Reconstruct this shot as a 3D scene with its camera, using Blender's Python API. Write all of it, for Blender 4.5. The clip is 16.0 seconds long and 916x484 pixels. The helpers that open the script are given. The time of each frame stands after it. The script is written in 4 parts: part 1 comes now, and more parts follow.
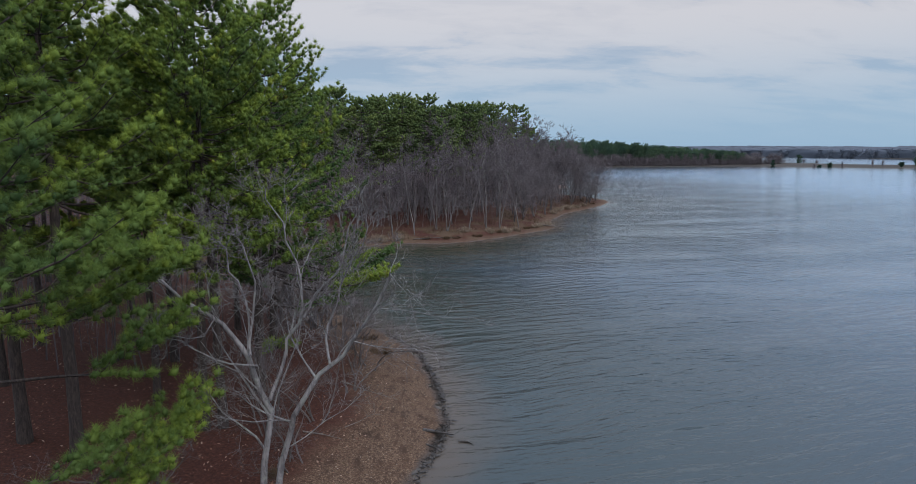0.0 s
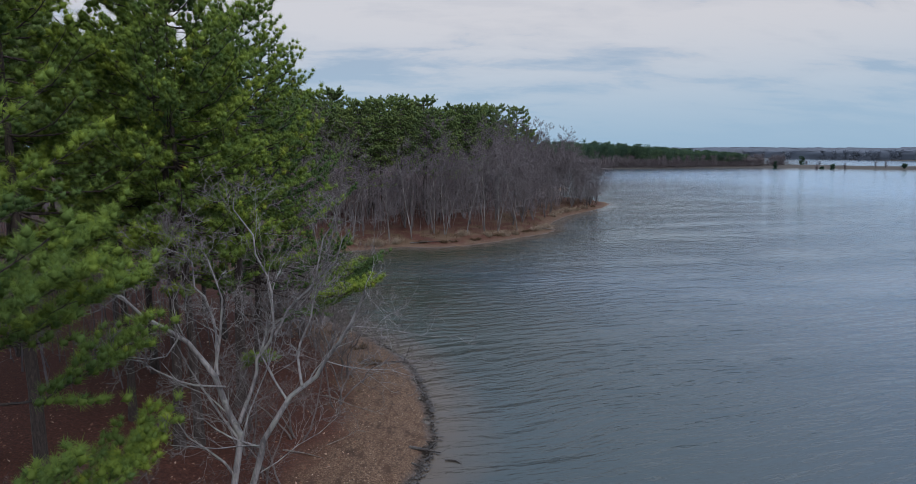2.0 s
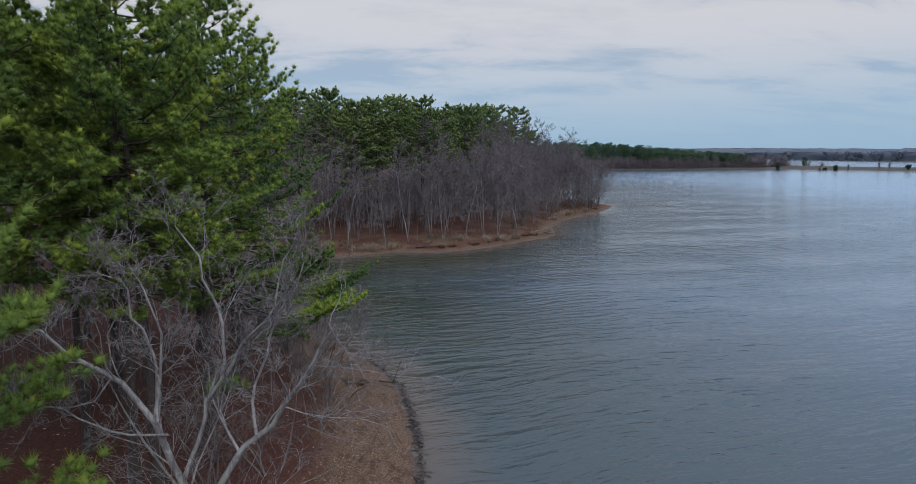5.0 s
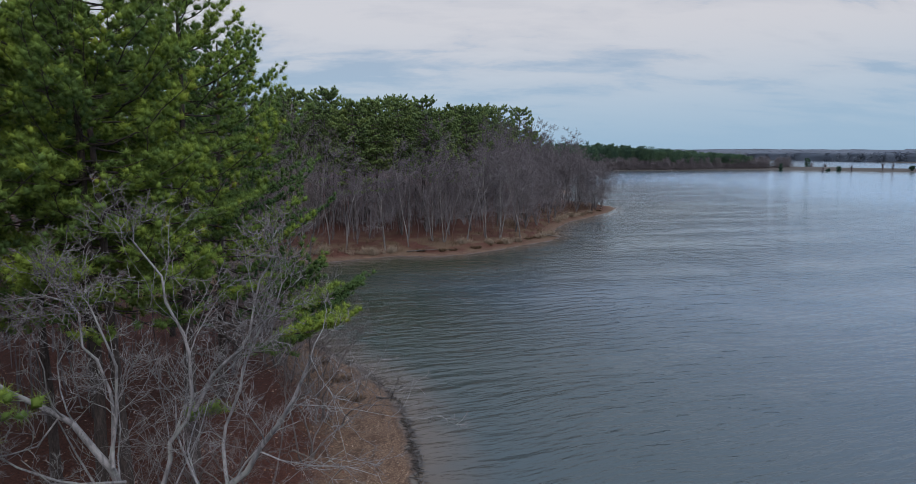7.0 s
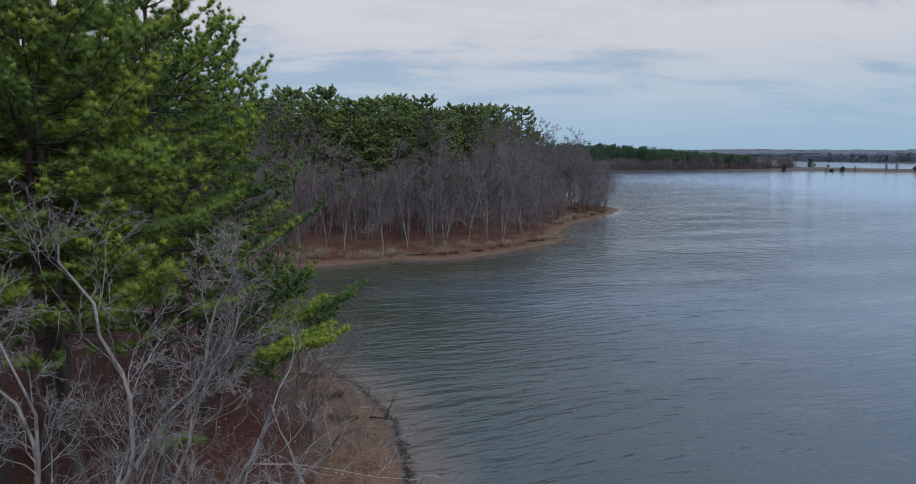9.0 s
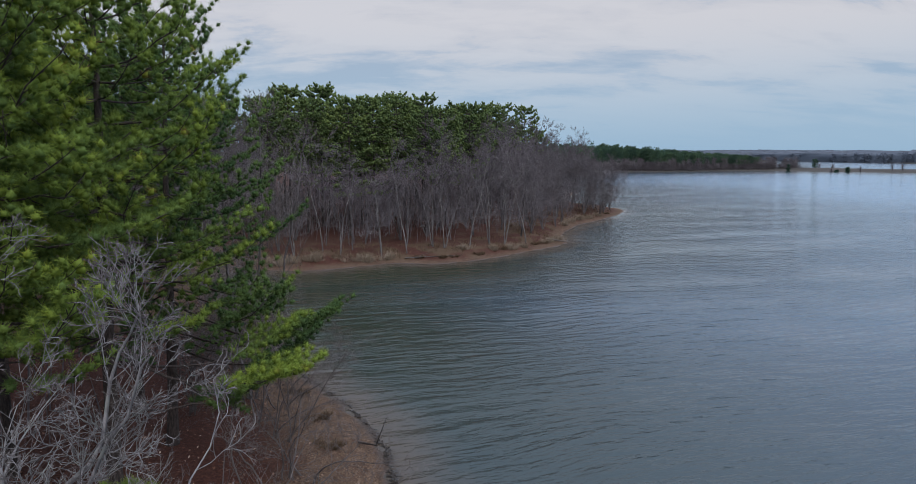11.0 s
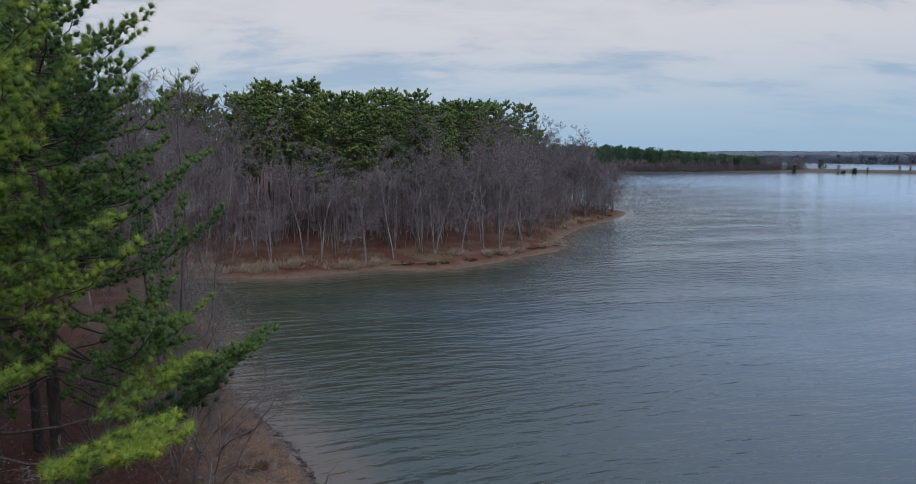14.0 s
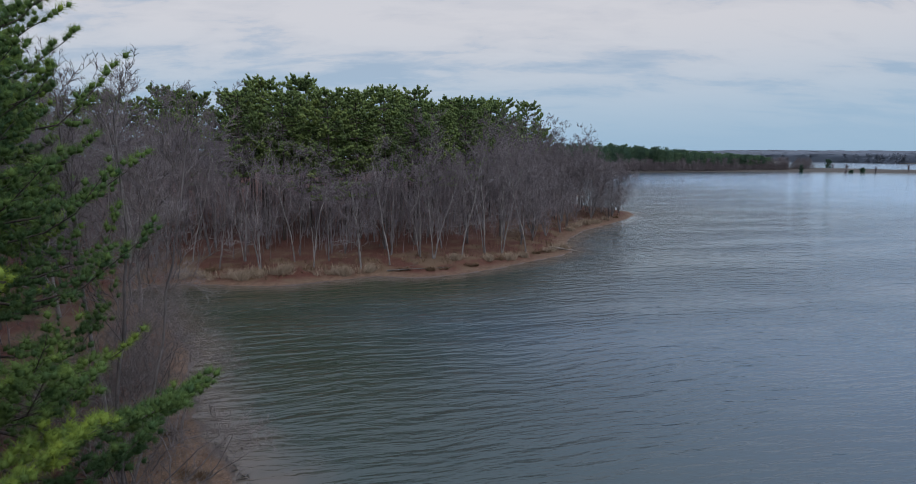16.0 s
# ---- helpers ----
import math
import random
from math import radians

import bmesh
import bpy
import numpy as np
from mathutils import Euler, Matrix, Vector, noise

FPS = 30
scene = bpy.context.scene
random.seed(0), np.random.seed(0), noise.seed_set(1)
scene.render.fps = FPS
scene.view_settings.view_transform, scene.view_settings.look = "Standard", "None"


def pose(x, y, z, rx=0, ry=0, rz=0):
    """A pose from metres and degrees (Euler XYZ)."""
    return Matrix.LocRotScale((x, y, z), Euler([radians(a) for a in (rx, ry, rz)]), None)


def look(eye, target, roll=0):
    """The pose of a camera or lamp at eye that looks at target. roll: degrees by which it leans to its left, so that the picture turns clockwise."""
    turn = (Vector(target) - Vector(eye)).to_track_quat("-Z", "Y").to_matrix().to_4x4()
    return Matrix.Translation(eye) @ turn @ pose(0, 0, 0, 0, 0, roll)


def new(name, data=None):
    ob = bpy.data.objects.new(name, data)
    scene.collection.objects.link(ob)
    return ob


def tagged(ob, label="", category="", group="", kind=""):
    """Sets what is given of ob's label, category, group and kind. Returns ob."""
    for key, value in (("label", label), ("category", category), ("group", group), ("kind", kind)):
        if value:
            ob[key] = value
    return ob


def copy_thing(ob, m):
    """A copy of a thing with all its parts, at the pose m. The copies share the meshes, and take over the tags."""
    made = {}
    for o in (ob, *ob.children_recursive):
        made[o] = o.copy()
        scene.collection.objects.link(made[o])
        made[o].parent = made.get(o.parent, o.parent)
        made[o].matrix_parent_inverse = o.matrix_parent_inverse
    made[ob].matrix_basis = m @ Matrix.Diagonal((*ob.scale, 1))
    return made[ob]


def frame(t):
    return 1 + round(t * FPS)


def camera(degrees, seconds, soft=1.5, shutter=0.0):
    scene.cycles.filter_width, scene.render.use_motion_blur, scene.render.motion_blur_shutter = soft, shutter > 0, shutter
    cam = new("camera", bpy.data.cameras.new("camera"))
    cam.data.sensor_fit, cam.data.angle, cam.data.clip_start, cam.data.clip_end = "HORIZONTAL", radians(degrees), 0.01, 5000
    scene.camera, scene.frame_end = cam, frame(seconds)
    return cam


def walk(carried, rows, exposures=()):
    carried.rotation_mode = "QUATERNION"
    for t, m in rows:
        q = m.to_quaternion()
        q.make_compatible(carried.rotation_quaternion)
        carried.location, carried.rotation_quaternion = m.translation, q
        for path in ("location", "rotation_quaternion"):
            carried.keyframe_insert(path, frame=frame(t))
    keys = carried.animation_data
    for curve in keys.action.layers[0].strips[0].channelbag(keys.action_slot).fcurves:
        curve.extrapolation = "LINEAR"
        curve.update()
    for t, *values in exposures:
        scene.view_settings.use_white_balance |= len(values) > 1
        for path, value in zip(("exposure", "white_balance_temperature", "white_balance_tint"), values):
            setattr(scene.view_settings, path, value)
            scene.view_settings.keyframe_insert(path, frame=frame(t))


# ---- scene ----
cam = camera(70.0, 16.0, soft=0.8)
PATH = [
    (0, (0.000, 0.000, 12.000), (82.102, 0.000, -0.000)),
    (1, (0.265, 0.570, 12.087), (82.146, 0.000, 0.107)),
    (2, (0.580, 1.218, 12.165), (82.207, 0.000, 0.170)),
    (3, (0.813, 1.992, 12.262), (82.231, 0.000, 0.216)),
    (4, (0.991, 2.953, 12.288), (82.249, 0.000, 0.233)),
    (6.5, (0.963, 5.605, 12.337), (82.340, 0.000, 0.360)),
    (7, (0.925, 6.136, 12.345), (82.361, 0.000, 0.381)),
    (8, (0.929, 7.291, 12.369), (82.388, 0.000, 0.437)),
    (9, (0.959, 8.537, 12.347), (82.387, 0.000, 0.487)),
    (11.5, (1.221, 12.312, 12.212), (82.463, 0.000, 0.727)),
    (12.5, (1.649, 14.045, 12.132), (82.524, 0.000, 0.790)),
    (13.5, (2.225, 15.938, 12.019), (82.563, 0.000, 0.908)),
    (14.5, (2.626, 17.835, 11.946), (82.527, 0.000, 1.047)),
    (15.5, (2.770, 19.766, 12.002), (82.501, 0.000, 1.226)),
    (16, (2.803, 20.740, 12.052), (82.472, 0.000, 1.314)),
]
walk(cam, [(t, pose(*eye, *turn)) for t, eye, turn in PATH], [(0, 0.0, 6500, 16)])

# ---- sky and sun: a high, broken overcast ----
SUN_ELEV, SUN_AZ = 48.0, 150.0        # degrees; azimuth clockwise from +y

world = bpy.data.worlds.new("overcast_sky")
scene.world = world
world.use_nodes = True


def nd(tree, kind, **sets):
    n = tree.nodes.new(kind)
    for k, v in sets.items():
        if k in n.inputs:
            n.inputs[k].default_value = v
    return n


def wire(tree, a, b):
    tree.links.new(a, b)


def ramp(tree, fac, stops):
    n = tree.nodes.new("ShaderNodeValToRGB")
    el = n.color_ramp.elements
    while len(el) < len(stops):
        el.new(0.5)
    for e, (p, c) in zip(el, stops):
        e.position, e.color = p, (*c, 1)
    tree.links.new(fac, n.inputs[0])
    return n.outputs[0]


def mixc(tree, fac, a, b, mode="MIX"):
    n = tree.nodes.new("ShaderNodeMix")
    n.data_type, n.blend_type = "RGBA", mode
    for sock, v in ((n.inputs[0], fac), (n.inputs[6], a), (n.inputs[7], b)):
        if isinstance(v, (int, float)):
            sock.default_value = v
        elif isinstance(v, tuple):
            sock.default_value = (*v, 1)
        else:
            tree.links.new(v, sock)
    return n.outputs[2]


def calc(tree, op, a, b=0.0, c=0.0):
    n = tree.nodes.new("ShaderNodeMath")
    n.operation = op
    for sock, v in zip(n.inputs, (a, b, c)):
        if isinstance(v, (int, float)):
            sock.default_value = v
        else:
            tree.links.new(v, sock)
    return n.outputs[0]


def remap(tree, v, a, b, c=0.0, d=1.0):
    n = tree.nodes.new("ShaderNodeMapRange")
    n.interpolation_type = "SMOOTHSTEP"
    tree.links.new(v, n.inputs[0])
    for i, x in enumerate((a, b, c, d)):
        n.inputs[i + 1].default_value = x
    return n.outputs[0]


def noise_at(tree, vec, scale, detail=4.0, rough=0.55, dist=0.0):
    n = tree.nodes.new("ShaderNodeTexNoise")
    n.inputs["Scale"].default_value = scale
    n.inputs["Detail"].default_value = detail
    n.inputs["Roughness"].default_value = rough
    n.inputs["Distortion"].default_value = dist
    if vec is not None:
        tree.links.new(vec, n.inputs["Vector"])
    return n.outputs[0]


def stretched(tree, vec, loc=(0, 0, 0), turn=(0, 0, 0), scale=(1, 1, 1)):
    n = tree.nodes.new("ShaderNodeMapping")
    n.inputs[1].default_value = loc
    n.inputs[2].default_value = [radians(a) for a in turn]
    n.inputs[3].default_value = scale
    tree.links.new(vec, n.inputs[0])
    return n.outputs[0]


def build_sky():
    w = world.node_tree
    w.nodes.clear()
    sky = w.nodes.new("ShaderNodeTexSky")
    sky.sky_type, sky.sun_disc = "NISHITA", False
    sky.sun_elevation, sky.sun_rotation = radians(SUN_ELEV), radians(SUN_AZ)
    sky.dust_density = 2.0
    blue = mixc(w, 1.0, sky.outputs[0], (0.085, 0.085, 0.085), "MULTIPLY")
    way = w.nodes.new("ShaderNodeTexCoord").outputs["Generated"]
    sep = w.nodes.new("ShaderNodeSeparateXYZ")
    wire(w, way, sep.inputs[0])
    up = calc(w, "MAXIMUM", sep.outputs[2], 0.0)
    lift = calc(w, "ADD", up, 0.24)
    comb = w.nodes.new("ShaderNodeCombineXYZ")
    wire(w, calc(w, "DIVIDE", sep.outputs[0], lift), comb.inputs[0])
    wire(w, calc(w, "DIVIDE", sep.outputs[1], lift), comb.inputs[1])
    flat = stretched(w, comb.outputs[0], (3.1, 1.7, 0), (0, 0, -12), (0.62, 1.25, 1))
    big = noise_at(w, flat, 1.25, 3.0, 0.5, 0.1)
    fine = noise_at(w, flat, 4.2, 8.0, 0.62, 0.25)
    both = calc(w, "ADD", calc(w, "MULTIPLY", big, 0.52), calc(w, "MULTIPLY", fine, 0.48))
    cloud = ramp(w, both, [(0.41, (0.37, 0.47, 0.58)), (0.465, (0.49, 0.56, 0.635)), (0.505, (0.61, 0.64, 0.67)), (0.57, (0.655, 0.68, 0.7))])
    high = remap(w, up, 0.0, 0.2)
    cloud = mixc(w, high, (0.33, 0.52, 0.68), cloud)
    veil = mixc(w, 0.88, blue, cloud)
    # an overcast sky is brightest overhead
    dome = w.nodes.new("ShaderNodeVectorMath")
    dome.operation = "SCALE"
    wire(w, veil, dome.inputs[0])
    wire(w, remap(w, up, 0.28, 0.95, 1.0, 2.9), dome.inputs["Scale"])
    veil = mixc(w, remap(w, up, 0.2, 0.6), dome.outputs[0], mixc(w, 1.0, dome.outputs[0], (0.9, 1.0, 1.13), "MULTIPLY"))
    bg = w.nodes.new("ShaderNodeBackground")
    bg.inputs[1].default_value = 1.0
    wire(w, veil, bg.inputs[0])
    out = w.nodes.new("ShaderNodeOutputWorld")
    wire(w, bg.outputs[0], out.inputs[0])


build_sky()
sun = new("sun", bpy.data.lights.new("sun", "SUN"))
sun.data.energy, sun.data.angle, sun.data.color = 1.9, radians(40), (1.0, 0.96, 0.9)
_az, _el = radians(SUN_AZ), radians(SUN_ELEV)
sun.matrix_world = look((60 * math.sin(_az) * math.cos(_el), 60 * math.cos(_az) * math.cos(_el), 60 * math.sin(_el)), (0, 0, 0))


# ---- materials ----
def material(name):
    m = bpy.data.materials.new(name)
    m.use_nodes = True
    t = m.node_tree
    return m, t, t.nodes["Principled BSDF"], t.nodes["Material Output"]


def spot(tree):
    return tree.nodes.new("ShaderNodeNewGeometry").outputs["Position"]


def attr(tree, name):
    n = tree.nodes.new("ShaderNodeAttribute")
    n.attribute_name = name
    return n.outputs["Fac"]


def relief(tree, height, strength, distance, shader):
    n = tree.nodes.new("ShaderNodeBump")
    n.inputs["Strength"].default_value = strength
    n.inputs["Distance"].default_value = distance
    wire(tree, height, n.inputs["Height"])
    wire(tree, n.outputs[0], shader.inputs["Normal"])


def ground_material():
    m, t, p, _ = material("shore_soil")
    pos = spot(t)
    inland = attr(t, "inland")
    woods = attr(t, "woods")
    wob = calc(t, "ADD", inland, calc(t, "MULTIPLY", calc(t, "SUBTRACT", noise_at(t, pos, 0.7, 5), 0.5), 3.2))
    grit = noise_at(t, pos, 14.0, 6, 0.7)
    patch = noise_at(t, pos, 0.9, 6, 0.65)
    gravel = ramp(t, grit, [(0.32, (0.036, 0.022, 0.015)), (0.5, (0.096, 0.058, 0.037)), (0.66, (0.225, 0.155, 0.108))])
    drift = noise_at(t, stretched(t, pos, (2, 5, 0), scale=(1.0, 0.45, 1)), 2.6, 9, 0.72)
    sand = mixc(t, remap(t, drift, 0.46, 0.64, 0.0, 0.9), gravel, ramp(t, patch, [(0.35, (0.03, 0.018, 0.012)), (0.65, (0.075, 0.04, 0.025))]))
    moss = noise_at(t, stretched(t, pos, (4, 9, 0)), 1.3, 6, 0.7)
    sand = mixc(t, remap(t, moss, 0.62, 0.72, 0, 0.75), sand, (0.085, 0.062, 0.022))
    leafy = noise_at(t, pos, 9.0, 6, 0.75)
    litter = ramp(t, leafy, [(0.28, (0.02, 0.009, 0.007)), (0.48, (0.052, 0.019, 0.013)), (0.62, (0.086, 0.033, 0.021)), (0.75, (0.16, 0.092, 0.068))])
    dry = mixc(t, remap(t, noise_at(t, pos, 0.35, 4), 0.42, 0.62), litter, (0.078, 0.05, 0.031))
    floor_c = mixc(t, woods, dry, litter)
    col = mixc(t, remap(t, calc(t, "ADD", wob, attr(t, "narrow")), 2.6, 5.2), sand, floor_c)
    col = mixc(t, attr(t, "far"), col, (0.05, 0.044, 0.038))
    wet = remap(t, calc(t, "ADD", inland, calc(t, "MULTIPLY", patch, 0.9)), 0.45, 1.0, 1.0, 0.0)
    col = mixc(t, wet, col, (0.055, 0.042, 0.035))
    wire(t, col, p.inputs["Base Color"])
    wire(t, remap(t, wet, 0, 1, 0.95, 0.45), p.inputs["Roughness"])
    p.inputs["Specular IOR Level"].default_value = 0.22
    relief(t, calc(t, "ADD", grit, calc(t, "MULTIPLY", leafy, 0.8)), 0.7, 0.06, p)
    return m


def water_material():
    m, t, p, _ = material("lake_water")
    pos = spot(t)
    off = attr(t, "offshore")
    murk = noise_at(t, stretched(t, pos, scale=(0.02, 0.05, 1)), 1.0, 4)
    lake_c = ramp(t, murk, [(0.3, (0.036, 0.061, 0.086)), (0.7, (0.042, 0.069, 0.097))])
    # the dark trees' reflection in the cove is put into the base colour
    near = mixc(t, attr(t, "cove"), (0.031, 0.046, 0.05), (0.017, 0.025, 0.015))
    # offshore the base turns bluer and paler, standing in for reflected sky
    lake_c = mixc(t, remap(t, off, 4.0, 34.0), near, lake_c)
    lake_c = mixc(t, remap(t, off, 20.0, 110.0), lake_c, (0.175, 0.275, 0.385))
    edge = calc(t, "ADD", off, calc(t, "MULTIPLY", calc(t, "SUBTRACT", noise_at(t, pos, 0.35, 4), 0.5), 3.0))
    col = mixc(t, remap(t, edge, 0.0, 3.6), (0.07, 0.056, 0.044), lake_c)
    wire(t, col, p.inputs["Base Color"])
    wire(t, remap(t, off, 8.0, 110.0, 0.05, 0.1), p.inputs["Roughness"])
    p.inputs["IOR"].default_value = 1.333
    turn = t.nodes.new("ShaderNodeVectorRotate")
    turn.rotation_type = "Z_AXIS"
    turn.inputs["Angle"].default_value = radians(-17)
    wire(t, pos, turn.inputs["Vector"])
    # slow bends in the crests
    bend = calc(t, "MULTIPLY", noise_at(t, stretched(t, pos, scale=(0.05, 0.05, 1)), 1.0, 2), 5.0)
    lag = t.nodes.new("ShaderNodeCombineXYZ")
    wire(t, bend, lag.inputs[1])
    shift = t.nodes.new("ShaderNodeVectorMath")
    wire(t, turn.outputs[0], shift.inputs[0])
    wire(t, lag.outputs[0], shift.inputs[1])
    rolled = shift.outputs[0]
    swell = noise_at(t, stretched(t, rolled, scale=(0.2, 0.6, 1)), 1.0, 2.0, 0.45, 0.0)
    broad = noise_at(t, stretched(t, rolled, (3, 8, 0), scale=(0.13, 0.55, 1)), 1.0, 4.0, 0.65, 0.0)
    chop = noise_at(t, stretched(t, rolled, (7, 3, 0), scale=(0.42, 1.55, 1)), 1.0, 2.0, 0.5, 0.0)
    crisp = noise_at(t, stretched(t, rolled, (1, 5, 0), scale=(2.4, 5.0, 1)), 1.0, 3.0, 0.6, 0.0)
    h = calc(t, "ADD", calc(t, "ADD", calc(t, "MULTIPLY", swell, 0.03), calc(t, "MULTIPLY", broad, 0.075)), calc(t, "ADD", calc(t, "MULTIPLY", chop, 0.15), calc(t, "MULTIPLY", crisp, 0.034)))
    calm = calc(t, "MULTIPLY", remap(t, off, 0.0, 4.0, 0.6, 1.0), remap(t, off, 12.0, 140.0, 1.0, 0.8))
    gust = remap(t, noise_at(t, stretched(t, rolled, (5, 2, 0), scale=(0.03, 0.1, 1)), 1.0, 4.0, 0.6), 0.38, 0.62, 0.6, 1.3)
    h = calc(t, "MULTIPLY", calc(t, "MULTIPLY", h, calm), gust)
    relief(t, h, 1.0, 1.0, p)
    return m


def bark_material(name, lo, hi, streak=6.0, rough=0.95, bump=0.02, lichen=None):
    m, t, p, _ = material(name)
    pos = t.nodes.new("ShaderNodeTexCoord").outputs["Object"]
    a = noise_at(t, stretched(t, pos, scale=(streak, streak, streak * 0.22)), 1.0, 6, 0.7, 0.6)
    b = noise_at(t, pos, 0.8, 3)
    col = mixc(t, remap(t, a, 0.35, 0.68), lo, hi)
    col = mixc(t, remap(t, b, 0.4, 0.7, 0, 0.35), col, tuple(0.6 * x for x in lo))
    if lichen:
        col = mixc(t, remap(t, noise_at(t, pos, 2.6, 5), 0.52, 0.62, 0, 0.7), col, lichen)
    wire(t, col, p.inputs["Base Color"])
    p.inputs["Roughness"].default_value = rough
    relief(t, a, 0.8, bump, p)
    return m


def leaf_material(name, stops, through_light=0.25, rough=0.55):
    m, t, p, out = material(name)
    info = t.nodes.new("ShaderNodeObjectInfo").outputs["Random"]
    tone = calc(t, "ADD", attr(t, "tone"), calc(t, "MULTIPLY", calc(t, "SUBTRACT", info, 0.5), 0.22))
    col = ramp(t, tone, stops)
    wire(t, col, p.inputs["Base Color"])
    p.inputs["Roughness"].default_value = rough
    p.inputs["Specular IOR Level"].default_value = 0.12
    if through_light:
        tr = t.nodes.new("ShaderNodeBsdfTranslucent")
        wire(t, col, tr.inputs[0])
        mx = t.nodes.new("ShaderNodeMixShader")
        mx.inputs[0].default_value = through_light
        wire(t, p.outputs[0], mx.inputs[1])
        wire(t, tr.outputs[0], mx.inputs[2])
        wire(t, mx.outputs[0], out.inputs[0])
    return m


SOIL = ground_material()
WATER = water_material()
PINE_BARK = bark_material("pine_bark", (0.02, 0.016, 0.015), (0.07, 0.052, 0.045), 16.0, 0.95, 0.03)
GREY_BARK = bark_material("pale_grey_bark", (0.085, 0.082, 0.086), (0.26, 0.25, 0.252), 7.0, 0.9, 0.012, (0.2, 0.21, 0.195))
TWIG = bark_material("grey_brown_twig", (0.06, 0.051, 0.05), (0.15, 0.13, 0.127), 3.0, 0.9, 0.004)
TWIG_FAR = bark_material("mauve_grey_twig", (0.075, 0.064, 0.07), (0.155, 0.135, 0.143), 1.5, 0.95, 0.004)
TRUNK_FAR = bark_material("weathered_grey_bark", (0.05, 0.045, 0.047), (0.165, 0.15, 0.15), 2.5, 0.95, 0.02)
TRUNK_PALE = bark_material("pale_weathered_bark", (0.075, 0.07, 0.07), (0.23, 0.216, 0.21), 2.5, 0.95, 0.02)
RED_TWIG = bark_material("reddish_twig", (0.055, 0.042, 0.04), (0.12, 0.092, 0.088), 3.0, 0.9, 0.004)
DRIFT = bark_material("wet_driftwood", (0.016, 0.014, 0.013), (0.07, 0.06, 0.054), 8.0, 0.5, 0.02)
DEADWOOD = bark_material("bleached_deadwood", (0.075, 0.062, 0.054), (0.21, 0.185, 0.165), 8.0, 0.9, 0.015)
NEEDLE = leaf_material("pine_needles", [(0.0, (0.055, 0.108, 0.046)), (0.4, (0.116, 0.182, 0.05)), (0.68, (0.19, 0.265, 0.048)), (0.94, (0.28, 0.345, 0.05)), (1.0, (0.2, 0.1, 0.045))], 0.45, 0.8)
NEEDLE_FAR = leaf_material("distant_pine_needles", [(0.0, (0.068, 0.108, 0.05)), (0.5, (0.125, 0.178, 0.062)), (1.0, (0.2, 0.25, 0.072))], 0.45, 0.9)
REED = leaf_material("dry_reed", [(0.0, (0.13, 0.098, 0.07)), (0.6, (0.235, 0.188, 0.14)), (1.0, (0.34, 0.285, 0.22))], 0.2, 0.8)
BROWN_GRASS = leaf_material("brown_sedge", [(0.0, (0.06, 0.04, 0.026)), (0.6, (0.105, 0.072, 0.045)), (1.0, (0.16, 0.115, 0.075))], 0.15, 0.85)
DEAD_LEAF = leaf_material("fallen_leaf", [(0.0, (0.1, 0.045, 0.03)), (0.6, (0.2, 0.115, 0.08)), (1.0, (0.38, 0.29, 0.23))], 0.0, 0.85)
STONE = leaf_material("shore_pebble", [(0.0, (0.04, 0.03, 0.024)), (0.6, (0.13, 0.09, 0.066)), (1.0, (0.29, 0.24, 0.2))], 0.0, 0.8)
# grey-brown winter woods, with the blue of distance haze mixed into the colour
HAZY_WOOD = leaf_material("distant_woods", [(0.0, (0.16, 0.185, 0.225)), (0.5, (0.17, 0.195, 0.235)), (1.0, (0.18, 0.205, 0.245))], 0.5, 1.0)
# dark needles, lightened and cooled: haze over the far shore put into the green
NEEDLE_HAZY = leaf_material("hazy_pine_needles", [(0.0, (0.034, 0.068, 0.052)), (0.5, (0.06, 0.108, 0.07)), (1.0, (0.095, 0.15, 0.08))], 0.4, 0.9)


